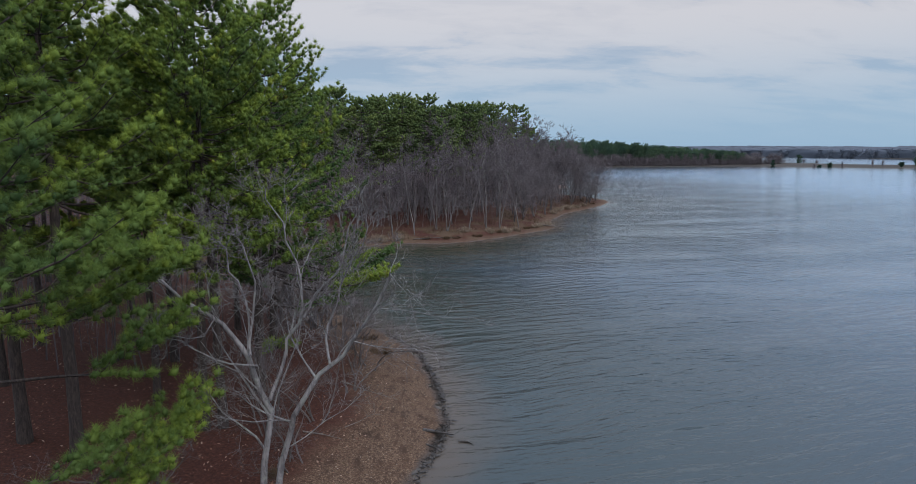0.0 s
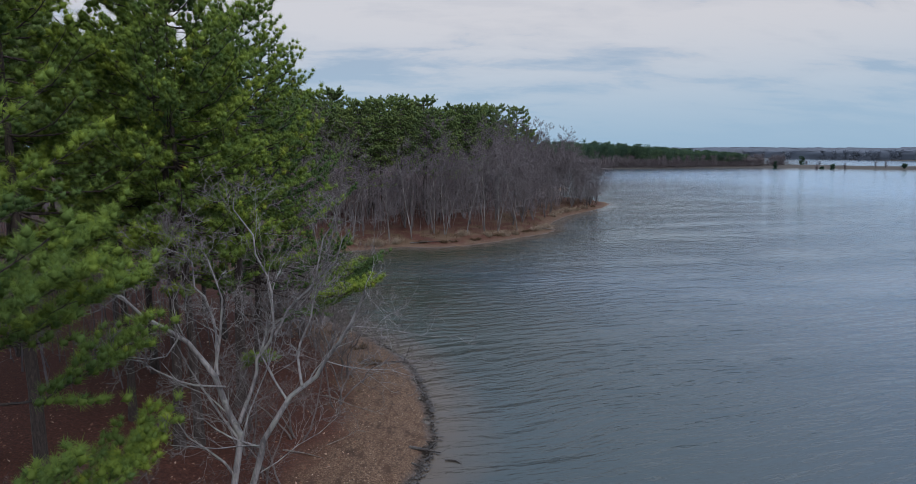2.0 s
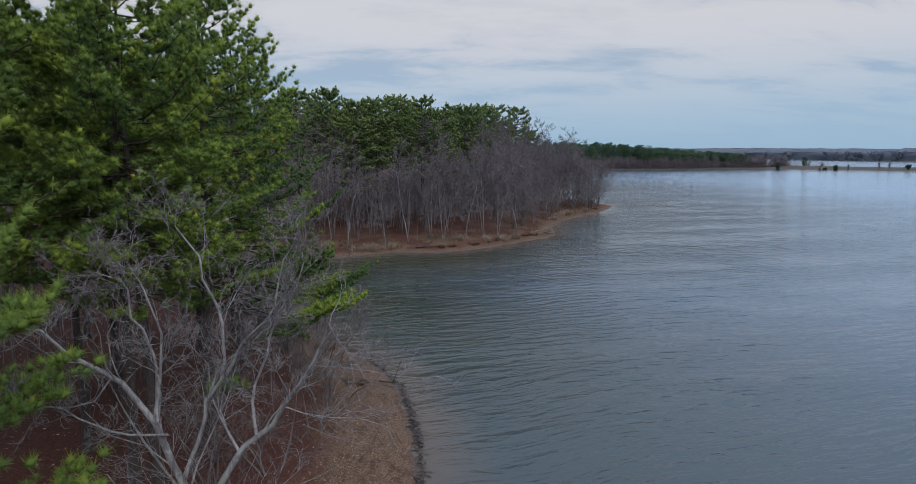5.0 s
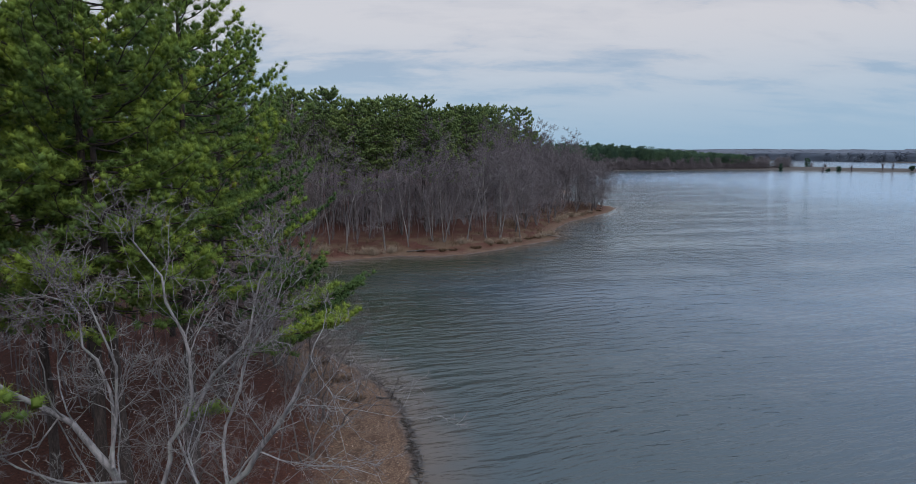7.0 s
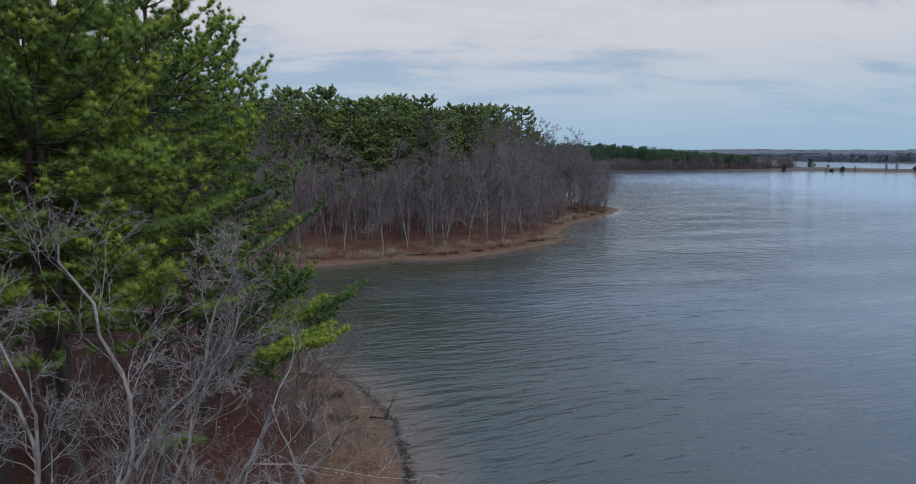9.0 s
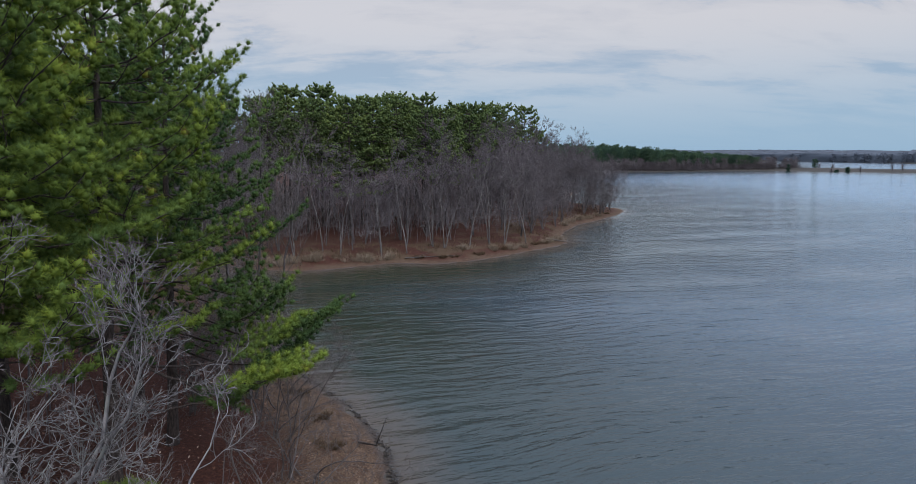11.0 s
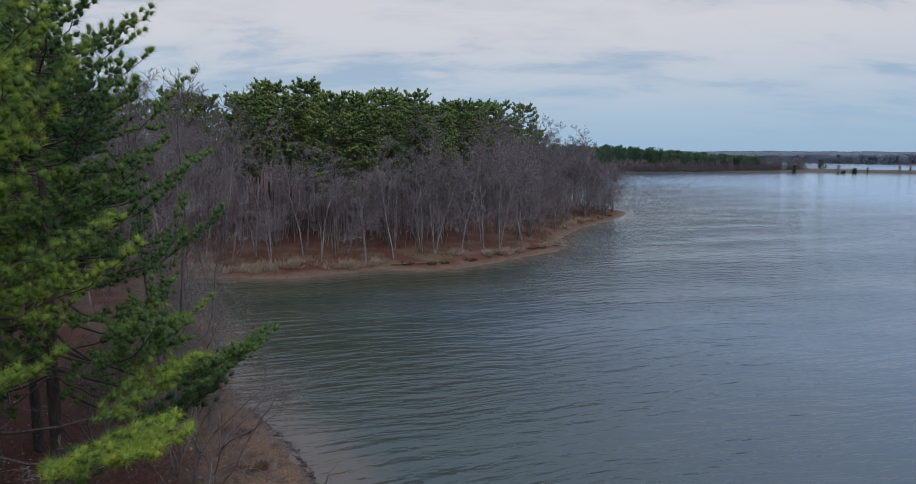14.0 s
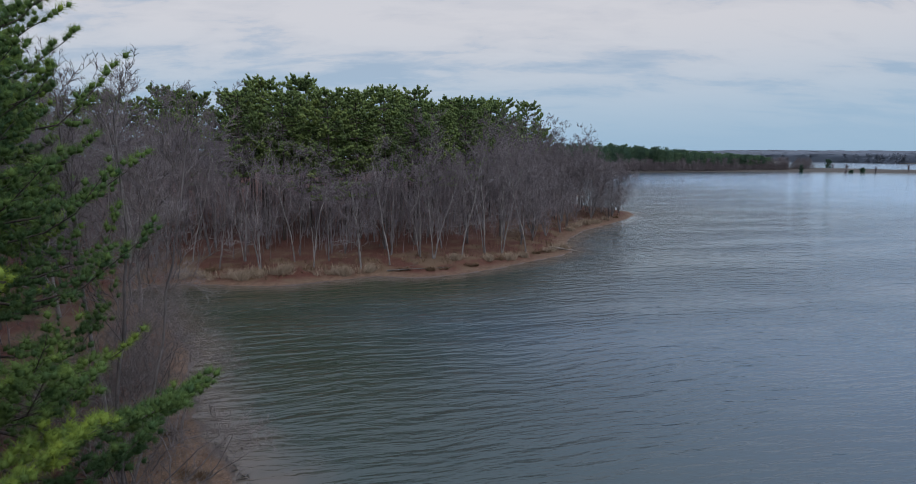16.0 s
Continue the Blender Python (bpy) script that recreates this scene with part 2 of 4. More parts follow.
# ---- mesh helpers ----
class Soup:
    """Triangles and quads gathered as arrays, with one tone for each vertex."""

    def __init__(self):
        self.v, self.t, self.q, self.tone, self.n = [], [], [], [], 0

    def add(self, v, tris=None, quads=None, tone=0.5):
        v = np.asarray(v, float).reshape(-1, 3)
        if tris is not None and len(tris):
            self.t.append(np.asarray(tris, int).reshape(-1, 3) + self.n)
        if quads is not None and len(quads):
            self.q.append(np.asarray(quads, int).reshape(-1, 4) + self.n)
        self.v.append(v)
        self.tone.append(np.broadcast_to(np.asarray(tone, float), (len(v),)))
        self.n += len(v)

    def tube(self, pts, radii, sides=6, cap=False):
        pts, radii = np.asarray(pts, float), np.asarray(radii, float)
        tan = np.gradient(pts, axis=0)
        tan /= np.linalg.norm(tan, axis=1)[:, None] + 1e-9
        ref = np.where(np.abs(tan[:, 2:3]) > 0.8, np.array([[1.0, 0, 0]]), np.array([[0, 0, 1.0]]))
        ref = np.broadcast_to(ref[len(ref) // 2], tan.shape)
        a = np.cross(tan, ref)
        a /= np.linalg.norm(a, axis=1)[:, None] + 1e-9
        b = np.cross(tan, a)
        ang = np.arange(sides) * 2 * np.pi / sides
        ring = pts[:, None] + radii[:, None, None] * (np.cos(ang)[None, :, None] * a[:, None] + np.sin(ang)[None, :, None] * b[:, None])
        m = len(pts)
        i, j = np.meshgrid(np.arange(m - 1), np.arange(sides), indexing="ij")
        k = (j + 1) % sides
        quads = np.stack([i * sides + j, i * sides + k, (i + 1) * sides + k, (i + 1) * sides + j], -1).reshape(-1, 4)
        tris = [(0 * sides + x, 0 * sides + (x + 1) % sides, 0) for x in range(1, sides - 1)] if cap else None
        self.add(ring.reshape(-1, 3), tris, quads)

    def cones(self, p, q, r):
        """Thin three-sided twigs from p to points q."""
        p, q, r = np.asarray(p, float), np.asarray(q, float), np.asarray(r, float)
        if not len(p):
            return
        d = q - p
        d /= np.linalg.norm(d, axis=1)[:, None] + 1e-9
        ref = np.where(np.abs(d[:, 2:3]) > 0.8, np.array([[1.0, 0, 0]]), np.array([[0, 0, 1.0]]))
        a = np.cross(d, ref)
        a /= np.linalg.norm(a, axis=1)[:, None] + 1e-9
        b = np.cross(d, a)
        rr = r[:, None]
        v = np.stack([p + rr * a, p + rr * (-0.5 * a + 0.87 * b), p + rr * (-0.5 * a - 0.87 * b), q], 1)
        base = np.arange(len(p))[:, None] * 4
        t = np.concatenate([base + np.array([[0, 1, 3]]), base + np.array([[1, 2, 3]]), base + np.array([[2, 0, 3]])])
        self.add(v, t)

    def mesh(self, name, mat, smooth=False):
        me = bpy.data.meshes.new(name)
        v = np.concatenate(self.v)
        t = np.concatenate(self.t) if self.t else np.zeros((0, 3), int)
        q = np.concatenate(self.q) if self.q else np.zeros((0, 4), int)
        me.vertices.add(len(v))
        me.vertices.foreach_set("co", v.ravel())
        me.loops.add(t.size + q.size)
        me.loops.foreach_set("vertex_index", np.concatenate([t.ravel(), q.ravel()]).astype(np.int32))
        me.polygons.add(len(t) + len(q))
        start = np.concatenate([np.arange(len(t)) * 3, len(t) * 3 + np.arange(len(q)) * 4]).astype(np.int32)
        me.polygons.foreach_set("loop_start", start)
        me.polygons.foreach_set("use_smooth", np.full(len(start), smooth))
        at = me.attributes.new("tone", "FLOAT", "POINT")
        at.data.foreach_set("value", np.concatenate(self.tone).astype(np.float32))
        me.update(calc_edges=True)
        me.validate()
        me.materials.append(mat)
        return me


def part(name, mesh, parent, label=""):
    ob = new(name, mesh)
    ob.parent = parent
    if label:
        ob["label"] = label
    return ob


def unit(v):
    v = np.asarray(v, float)
    return v / (np.linalg.norm(v, axis=-1, keepdims=True) + 1e-9)


# ---- the shore's plan ----
SHORE = [(-400, -3000), (-60, -400), (-22, -120), (-9, -25), (-6, 0), (-4, 12), (-2.4, 19), (-1.5, 23), (-0.75, 26), (-0.55, 28),
         (-1.0, 31.5), (-1.5, 34.3), (-2.3, 37.5), (-3.5, 40.2), (-5.2, 43), (-7, 45.2), (-9, 48), (-10.8, 51.2), (-14.6, 59.8), (-20, 68), (-26, 74),
         (-28, 78), (-24.6, 80.6), (-17.7, 79.9), (-14.5, 80), (-11.2, 82.4), (-7.1, 84.9), (-2.4, 84.4), (1.7, 86.5), (5.4, 90), (8.8, 94)]
SHORE += [(13.5, 99.3), (15.8, 103.3), (15.6, 109), (16.8, 115), (20.8, 126.2), (26.4, 135.4), (32.5, 146.2), (36.3, 156.3), (36.5, 163), (32, 172),
          (27, 184), (28, 205), (38, 222), (36, 240), (15, 275), (0, 330), (20, 400), (70, 470), (110, 495), (150, 505), (195, 522), (242, 528),
          (280, 500), (323, 464), (450, 400), (900, 200), (3500, -300)]
SHORE += [(3500, -200), (900, 270), (450, 470), (340, 530), (275, 615), (405, 905), (642, 1461), (663, 1216), (655, 1000), (651, 937), (720, 800),
          (1200, 500), (3500, 100), (3500, 3500), (-3500, 3500), (-3500, -3000)]
_S = np.array(SHORE, float)


def inland_distance(x, y):
    """Metres from the water's edge: positive on land."""
    p = np.stack([np.ravel(x), np.ravel(y)], 1).astype(float)
    if len(p) < 9:
        a, ab = _S[None], (np.roll(_S, -1, 0) - _S)[None]
        ap = p[:, None] - a
        k = np.clip((ap * ab).sum(-1) / (ab * ab).sum(-1), 0, 1)
        best = np.sqrt(((ap - k[..., None] * ab) ** 2).sum(-1)).min(1)
        b = a + ab
        hit = (a[..., 1] > p[:, None, 1]) != (b[..., 1] > p[:, None, 1])
        slope = ab[..., 0] / np.where(ab[..., 1] == 0, 1.0, ab[..., 1])
        inside = (hit & (p[:, None, 0] < slope * ap[..., 1] + a[..., 0])).sum(1) % 2 == 1
        return np.where(inside, best, -best).reshape(np.shape(x))
    best = np.full(len(p), 1e9)
    inside = np.zeros(len(p), bool)
    for a, b in zip(_S, np.roll(_S, -1, 0)):
        ab = b - a
        k = np.clip(((p - a) @ ab) / (ab @ ab), 0, 1)
        best = np.minimum(best, np.linalg.norm(p - a - k[:, None] * ab, axis=1))
        if a[1] != b[1]:
            hit = (a[1] > p[:, 1]) != (b[1] > p[:, 1])
            inside ^= hit & (p[:, 0] < ab[0] * (p[:, 1] - a[1]) / (ab[1]) + a[0])
    return np.where(inside, best, -best).reshape(np.shape(x))


def wavy(x, y):
    return (np.sin(0.71 * x + 1.3 * np.sin(0.37 * y)) + np.sin(0.53 * y + 1.7 * np.sin(0.29 * x) + 2)) * 0.5


def height_from(d, x, y):
    edge = d + 0.25 * np.sin(2.1 * y + np.sin(1.7 * x)) * np.exp(-np.abs(d) / 3) + 0.12 * np.sin(5.3 * y + 3.1 * x) * np.exp(-np.abs(d) / 3)
    z = np.where(edge > 0, 0.11 * np.minimum(edge, 6) + 0.055 * np.clip(edge - 6, 0, 34) + 0.025 * np.clip(edge - 40, 0, 160), np.maximum(0.16 * edge, -2.5))
    bank = np.clip((edge - 2.4) / 0.8, 0, 1)
    z = z + 0.28 * bank * bank * (3 - 2 * bank) * (y > 70) * (y < 260)
    return z + 0.10 * wavy(x, y) * np.clip(d / 6, 0, 1)


def ground_z(x, y):
    x, y = np.array([float(x)]), np.array([float(y)])
    return float(height_from(inland_distance(x, y), x, y)[0])


def steps(*spans):
    out = []
    for a, b, n in spans:
        out += list(np.linspace(a, b, n, endpoint=False))
    return np.array(out + [spans[-1][1]])


def sheet(name, xs, ys, fn, mat, smooth=True):
    gx, gy = np.meshgrid(xs, ys)
    z, fields = fn(gx, gy)
    nx, ny = len(xs), len(ys)
    i, j = np.meshgrid(np.arange(ny - 1), np.arange(nx - 1), indexing="ij")
    q = np.stack([i * nx + j, i * nx + j + 1, (i + 1) * nx + j + 1, (i + 1) * nx + j], -1).reshape(-1, 4)
    s = Soup()
    s.add(np.stack([gx, gy, z], -1).reshape(-1, 3), None, q)
    me = s.mesh(name, mat, smooth)
    for key, val in fields.items():
        a = me.attributes.new(key, "FLOAT", "POINT")
        a.data.foreach_set("value", np.ravel(val).astype(np.float32))
    return new(name, me)


def land(gx, gy):
    d = inland_distance(gx, gy)
    woods = np.clip((60 - gy) / 12, 0, 1) + np.clip((d - 9) / 8, 0, 1)
    return height_from(d, gx, gy), {"inland": d, "woods": np.clip(woods, 0, 1), "far": np.clip((gy - 280) / 120, 0, 1), "narrow": 2.5 * np.clip((gy - 45) / 10, 0, 1)}


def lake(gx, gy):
    # mask for the tree reflection painted into the water's colour
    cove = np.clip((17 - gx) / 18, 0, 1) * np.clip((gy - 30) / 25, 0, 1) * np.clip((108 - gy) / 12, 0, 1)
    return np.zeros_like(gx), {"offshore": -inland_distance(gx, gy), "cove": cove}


GX = steps((-3400, -400, 8), (-400, -60, 16), (-60, -14, 40), (-14, 3, 52), (3, 42, 34), (42, 420, 40), (420, 3400, 26))
GY = steps((-2500, -100, 8), (-100, 8, 14), (8, 52, 118), (52, 175, 120), (175, 620, 60), (620, 3400, 28))
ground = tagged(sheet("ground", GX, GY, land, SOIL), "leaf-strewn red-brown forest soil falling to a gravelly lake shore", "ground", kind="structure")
WX = steps((-60, -20, 14), (-20, 8, 46), (8, 60, 26), (60, 700, 20), (700, 3400, 8))
WY = steps((-2500, -100, 6), (-100, 8, 12), (8, 60, 80), (60, 190, 60), (190, 1600, 30))
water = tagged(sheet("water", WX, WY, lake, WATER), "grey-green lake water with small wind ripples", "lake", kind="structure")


# ---- trees ----
def wander(rng, p, d, length, segs, jitter, lift):
    pts = [np.asarray(p, float)]
    d = unit(d)
    for _ in range(segs):
        d = unit(d + rng.normal(0, jitter, 3) + np.array([0, 0, lift]))
        pts.append(pts[-1] + d * length / segs)
    return np.array(pts)


def side_way(rng, d, angle):
    """A direction that leaves d by about that angle, in degrees."""
    r = unit(np.cross(d, rng.normal(0, 1, 3)))
    a = radians(angle)
    return unit(np.asarray(d) * math.cos(a) + r * math.sin(a))


def bough(rng, pts, r0, level, spec, wood, twig, spec_lift=0.2):
    """Adds a limb along pts and all that grows on it. spec: (children, length ratio, angle) for each level; the last are thin twigs."""
    n = len(pts)
    r1 = r0 * (0.22 if level == 0 else 0.33)
    wood.tube(pts, np.linspace(r0, max(r1, 0.004), n), 7 if r0 > 0.08 else (5 if r0 > 0.03 else 3))
    if level >= len(spec):
        return
    count, ratio, angle = spec[level]
    length = np.linalg.norm(np.diff(pts, axis=0), axis=1).sum()
    last = level == len(spec) - 1
    P, Q, R = [], [], []
    for k in range(count):
        f = rng.uniform(TW[1] if level == 0 else 0.15, 1.0) if k else 1.0
        u = f * (n - 1)
        i = min(int(u), n - 2)
        at = pts[i] + (pts[i + 1] - pts[i]) * (u - i)
        d = side_way(rng, unit(pts[i + 1] - pts[i]), angle * rng.uniform(0.55, 1.25))
        d = unit(d + np.array([0, 0, spec_lift]))
        ln = length * ratio * rng.uniform(0.6, 1.15) * ((1.35 - 0.95 * f) if TW[1] > 0.25 and level == 0 else (1.25 - 0.6 * f))
        rr = (r0 + (r1 - r0) * f) * rng.uniform(0.25, 0.46)
        if last:
            P.append(at), Q.append(at + d * ln), R.append(max(min(rr, 0.009 * TW[0]), 0.006 * TW[0]))
            # a finer fork on each twig
            mid = at + d * ln * 0.45
            P.append(mid), Q.append(mid + side_way(rng, d, 35) * ln * 0.6), R.append(0.005 * TW[0])
        else:
            bough(rng, wander(rng, at, d, ln, 4 if TW[0] < 1.5 else 3 - level // 2, 0.26, 0.05), max(rr, 0.006 * TW[0]), level + 1, spec, wood, twig, spec_lift)
    if last:
        twig.cones(P, Q, R)


TW = [1.0, 0.2]        # the twigs' thickness, and how far up the stem its first limbs start


def bare_tree(name, seed, stems, spec, bark, twig_mat, twig_width=1.0, lift=0.2, clear=0.2, sway=0.0):
    """A leafless tree. stems: lists of (points, radius), in metres from its foot."""
    rng = np.random.default_rng(seed)
    TW[:] = twig_width, clear
    tree = new(name)
    wood, twig = Soup(), Soup()
    for pts, r in stems:
        pts = np.array(pts, float)
        # smooth the stem with one round of corner cutting
        fine = [pts[0]]
        for a, b in zip(pts[:-1], pts[1:]):
            fine += [a * 0.82 + b * 0.18, a * 0.18 + b * 0.82]
        fine.append(pts[-1])
        fine = np.array(fine)
        fine[1:-1] += rng.normal(0, r * (0.18 if sway else 0.42), fine[1:-1].shape)
        fine[5:] += rng.normal(0, sway, fine[5:].shape)
        bough(rng, fine, r, 0, spec, wood, twig, lift)
    part("trunk", wood.mesh("trunk", bark, True), tree)
    part("crown", twig.mesh("crown", twig_mat), tree)
    return tree


def straight_stem(rng, h, lean=0.06, segs=6):
    d = unit([rng.normal(0, lean), rng.normal(0, lean), 1])
    return wander(rng, (0, 0, -0.3), d, h + 0.3, segs, 0.05, 0.04)


def needles(rng, soup, P, D, size, count, width, tone):
    """Loose sprays of needles: each shoot at P, along D, carries count needles."""
    n = len(P)
    P, D = np.repeat(P, count, 0), np.repeat(D, count, 0)
    size = np.repeat(size, count)
    tone = np.repeat(tone, count) + rng.normal(0, 0.05, n * count)
    way = unit(D * 0.85 + unit(rng.normal(0, 1, P.shape)) * 1.0)
    base = P + D * (rng.uniform(-0.8, 0.35, len(P)) * size)[:, None]
    tip = base + way * (size * rng.uniform(0.75, 1.15, len(P)))[:, None]
    side = unit(np.cross(way, rng.normal(0, 1, P.shape))) * (width * size)[:, None]
    v = np.stack([base - side, base + side, tip], 1)
    soup.add(v, np.arange(len(P) * 3).reshape(-1, 3), None, np.repeat(np.clip(tone, 0, 1), 3))


def brushes(rng, soup, P, A, size, count, width, tone):
    """Brush-like tufts: long needles that fan out forwards from the end of each shoot at P, along A."""
    n = len(P)
    Pn, An, L = np.repeat(P, count, 0), np.repeat(A, count, 0), np.repeat(size, count)
    tn = np.repeat(tone, count) + rng.normal(0, 0.045, n * count)
    ct = rng.uniform(-0.15, 1.0, len(Pn))
    st = np.sqrt(np.clip(1 - ct * ct, 0, 1))
    perp = unit(np.cross(An, rng.normal(0, 1, An.shape)))
    way = unit(An * ct[:, None] + perp * st[:, None] + np.array([0, 0, 0.12]))
    base = Pn - An * (rng.uniform(0.0, 0.75, len(Pn)) * L)[:, None]
    tip = base + way * (L * rng.uniform(0.8, 1.12, len(Pn)))[:, None]
    root = base + way * (0.18 * L)[:, None]
    side = unit(np.cross(way, rng.normal(0, 1, way.shape))) * (width * L)[:, None]
    v = np.stack([root - side, root + side, tip], 1)
    soup.add(v, np.arange(len(Pn) * 3).reshape(-1, 3), None, np.repeat(np.clip(tn, 0, 1), 3))


def pine(name, seed, h, crown_base, reach, whorls, per, sub, size, count, width, trunk_r, needle, lean=(0, 0), low=(), rounded=0.0, hue=0.0):
    """A loblolly-like pine: a tall stem, boughs that sag and turn up, side branches, and a brush of needles on each shoot.
    low: extra (height, azimuth, length) boughs; hue: a shift towards yellow."""
    rng = np.random.default_rng(seed)
    coarse = size > 0.38
    tree = new(name)
    wood, leaf = Soup(), Soup()
    zs = np.linspace(-0.4, h, 12)
    bend = np.cumsum(rng.normal(0, 0.035 * h / 20, (12, 2)), 0) + np.outer(zs / h, lean)
    stem = np.stack([bend[:, 0] - bend[0, 0], bend[:, 1] - bend[0, 1], zs], 1)
    rad = trunk_r * np.clip(1 - 0.86 * np.clip(zs / h, 0, 1) ** 1.1, 0.08, 1)
    rad[0] *= 1.3
    wood.tube(stem, rad, 6 if coarse else 9)
    P, A, T = [], [], []
    jobs, C = [], ([], [])
    for w in range(whorls):
        f = min(max((w + rng.uniform(-0.35, 0.35)) / whorls, 0), 0.985) ** 0.82
        prof = rounded * math.sqrt(max(1 - (1.7 * f - 0.75) ** 2, 0.12)) + (1 - rounded) * min(1.1 - 0.95 * f, 0.75 + 3.0 * f)
        turn = rng.uniform(0, 360)
        for k in range(per):
            z = crown_base + (h - crown_base) * f
            jobs.append((z, turn + 360 * k / per + rng.normal(0, 14), reach * max(prof, 0.14) * rng.uniform(0.7, 1.06), f))
    jobs += [(z, az, ln, -0.01) for z, az, ln in low]
    step = 0.42 if coarse else 0.22
    for z, az, ln, f in jobs:
        i = np.interp(z, zs, np.arange(12))
        at = stem[int(i)] + (stem[min(int(i) + 1, 11)] - stem[int(i)]) * (i - int(i))
        a = radians(az)
        flat = np.array([math.cos(a), math.sin(a), 0.0])
        rise = 0.02 + (0.3 if coarse else 0.55) * max(f, 0) ** 1.3 + rng.normal(0, 0.1)
        u = np.linspace(0, 1, 7)
        pts = at + flat * (u * ln / math.sqrt(1 + rise * rise))[:, None]
        pts[:, 2] += ln * (rise * u - 0.34 * u * (1 - u) - 0.06 * u + (0.06 if coarse else 0.13) * u ** 4)
        pts[1:] += rng.normal(0, 0.022 * ln, (6, 3)) * u[1:, None]
        if coarse:
            wood.tube(pts[::3], np.linspace(0.014 * ln + 0.02, 0.015, 3), 3)
        else:
            wood.tube(pts, np.linspace(0.008 * ln + 0.012, 0.009, 7), 5)
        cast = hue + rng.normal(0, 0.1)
        n2 = max(int(sub * (0.45 + ln / reach) * (1.5 if f < 0 else 1.0)), 2)
        for s in range(n2 + 1):
            g = 1.0 if s == n2 else 1 - (0.45 if f < 0 else 0.78) * (1 - ((s + rng.uniform(0.1, 0.9)) / n2) ** 0.8)
            w = g * 6
            j = min(int(w), 5)
            q = pts[j] + (pts[j + 1] - pts[j]) * (w - j)
            out = unit(pts[j + 1] - pts[j])
            side = np.array([-out[1], out[0], 0.0]) * (1 if s % 2 else -1)
            spread = 0.15 if s == n2 else rng.uniform(0.5, 1.9 if coarse else 1.3)
            dd = unit(out + side * spread + np.array([0, 0, rng.normal(0.16, 0.16)]))
            sl = max(ln * (0.12 + (0.4 if f < 0 else 0.24) * (1.02 - g)) * rng.uniform(0.7, 1.25), 0.35)
            e = q + dd * sl
            e[2] += 0.06 * sl
            C[0].append(q), C[1].append(e)
            m = min(max(int(sl / step + 0.5), 2), 7)
            fr = np.append((np.arange(m - 1) + rng.uniform(0.2, 0.9, m - 1)) / m * 0.8 + 0.2, 1.0)
            c = q + (e - q) * fr[:, None]
            ax = unit(dd + rng.normal(0, 0.42, (m, 3)) * np.array([1, 1, 0.6]) + np.array([0, 0, 0.42]))
            shoot = rng.uniform(0.35, 1.15, m)[:, None] * size
            tip = c + ax * shoot
            P.append(tip), A.append(unit(ax + np.array([0, 0, 0.25])))
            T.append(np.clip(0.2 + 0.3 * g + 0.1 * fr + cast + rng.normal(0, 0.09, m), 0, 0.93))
    wood.cones(C[0], C[1], np.full(len(C[0]), 0.02 if coarse else 0.013))
    top = stem[-1] + rng.normal(0, 0.22, (9, 3)) - np.array([0, 0, 0.5]) * rng.uniform(0, 1, (9, 1))
    P, A = np.concatenate(P + [top]), np.concatenate(A + [np.tile([0, 0, 1.0], (9, 1))])
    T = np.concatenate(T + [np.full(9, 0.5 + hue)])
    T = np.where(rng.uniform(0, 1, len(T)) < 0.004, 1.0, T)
    S = size * rng.uniform(0.78, 1.15, len(P))
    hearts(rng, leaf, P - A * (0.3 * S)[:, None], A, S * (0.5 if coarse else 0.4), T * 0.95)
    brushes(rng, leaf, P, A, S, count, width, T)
    part("trunk", wood.mesh("trunk", PINE_BARK, True), tree)
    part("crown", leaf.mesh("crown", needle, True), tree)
    return tree


OCT_V = np.array([(1, 0, 0), (-1, 0, 0), (0, 1, 0), (0, -1, 0), (0, 0, 1), (0, 0, -1)], float)
OCT_F = np.array([(0, 2, 4), (2, 1, 4), (1, 3, 4), (3, 0, 4), (2, 0, 5), (1, 2, 5), (3, 1, 5), (0, 3, 5)])


def hearts(rng, soup, P, D, r, tone):
    """The dense middle of each needle bunch: a rough, lengthened knob, its tone lowered to paint inner shade."""
    v0, f0 = OCT_V, OCT_F
    n, k = len(P), len(v0)
    a = unit(np.cross(D, rng.normal(0, 1, D.shape)))
    b = np.cross(D, a)
    j = rng.uniform(0.7, 1.25, (n, k, 1))
    v = P[:, None] + r[:, None, None] * j * (v0[None, :, 0:1] * a[:, None] + v0[None, :, 1:2] * b[:, None] + 1.35 * v0[None, :, 2:3] * D[:, None])
    f = (np.arange(n) * k)[:, None, None] + f0[None]
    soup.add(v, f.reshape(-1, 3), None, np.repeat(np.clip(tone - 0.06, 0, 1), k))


PINE_LABEL = "tall loblolly pine with dark furrowed trunk and yellow-green needle bunches"


def stand(tree, x, y, turn=0.0, scale=1.0, sink=0.0):
    tree.matrix_basis = pose(x, y, ground_z(x, y) - sink, 0, 0, turn) @ Matrix.Diagonal((scale, scale, scale, 1))
    return tree


def again(tree, x, y, turn=0.0, scale=1.0):
    c = copy_thing(tree, Matrix.Identity(4))
    return stand(c, x, y, turn, scale)


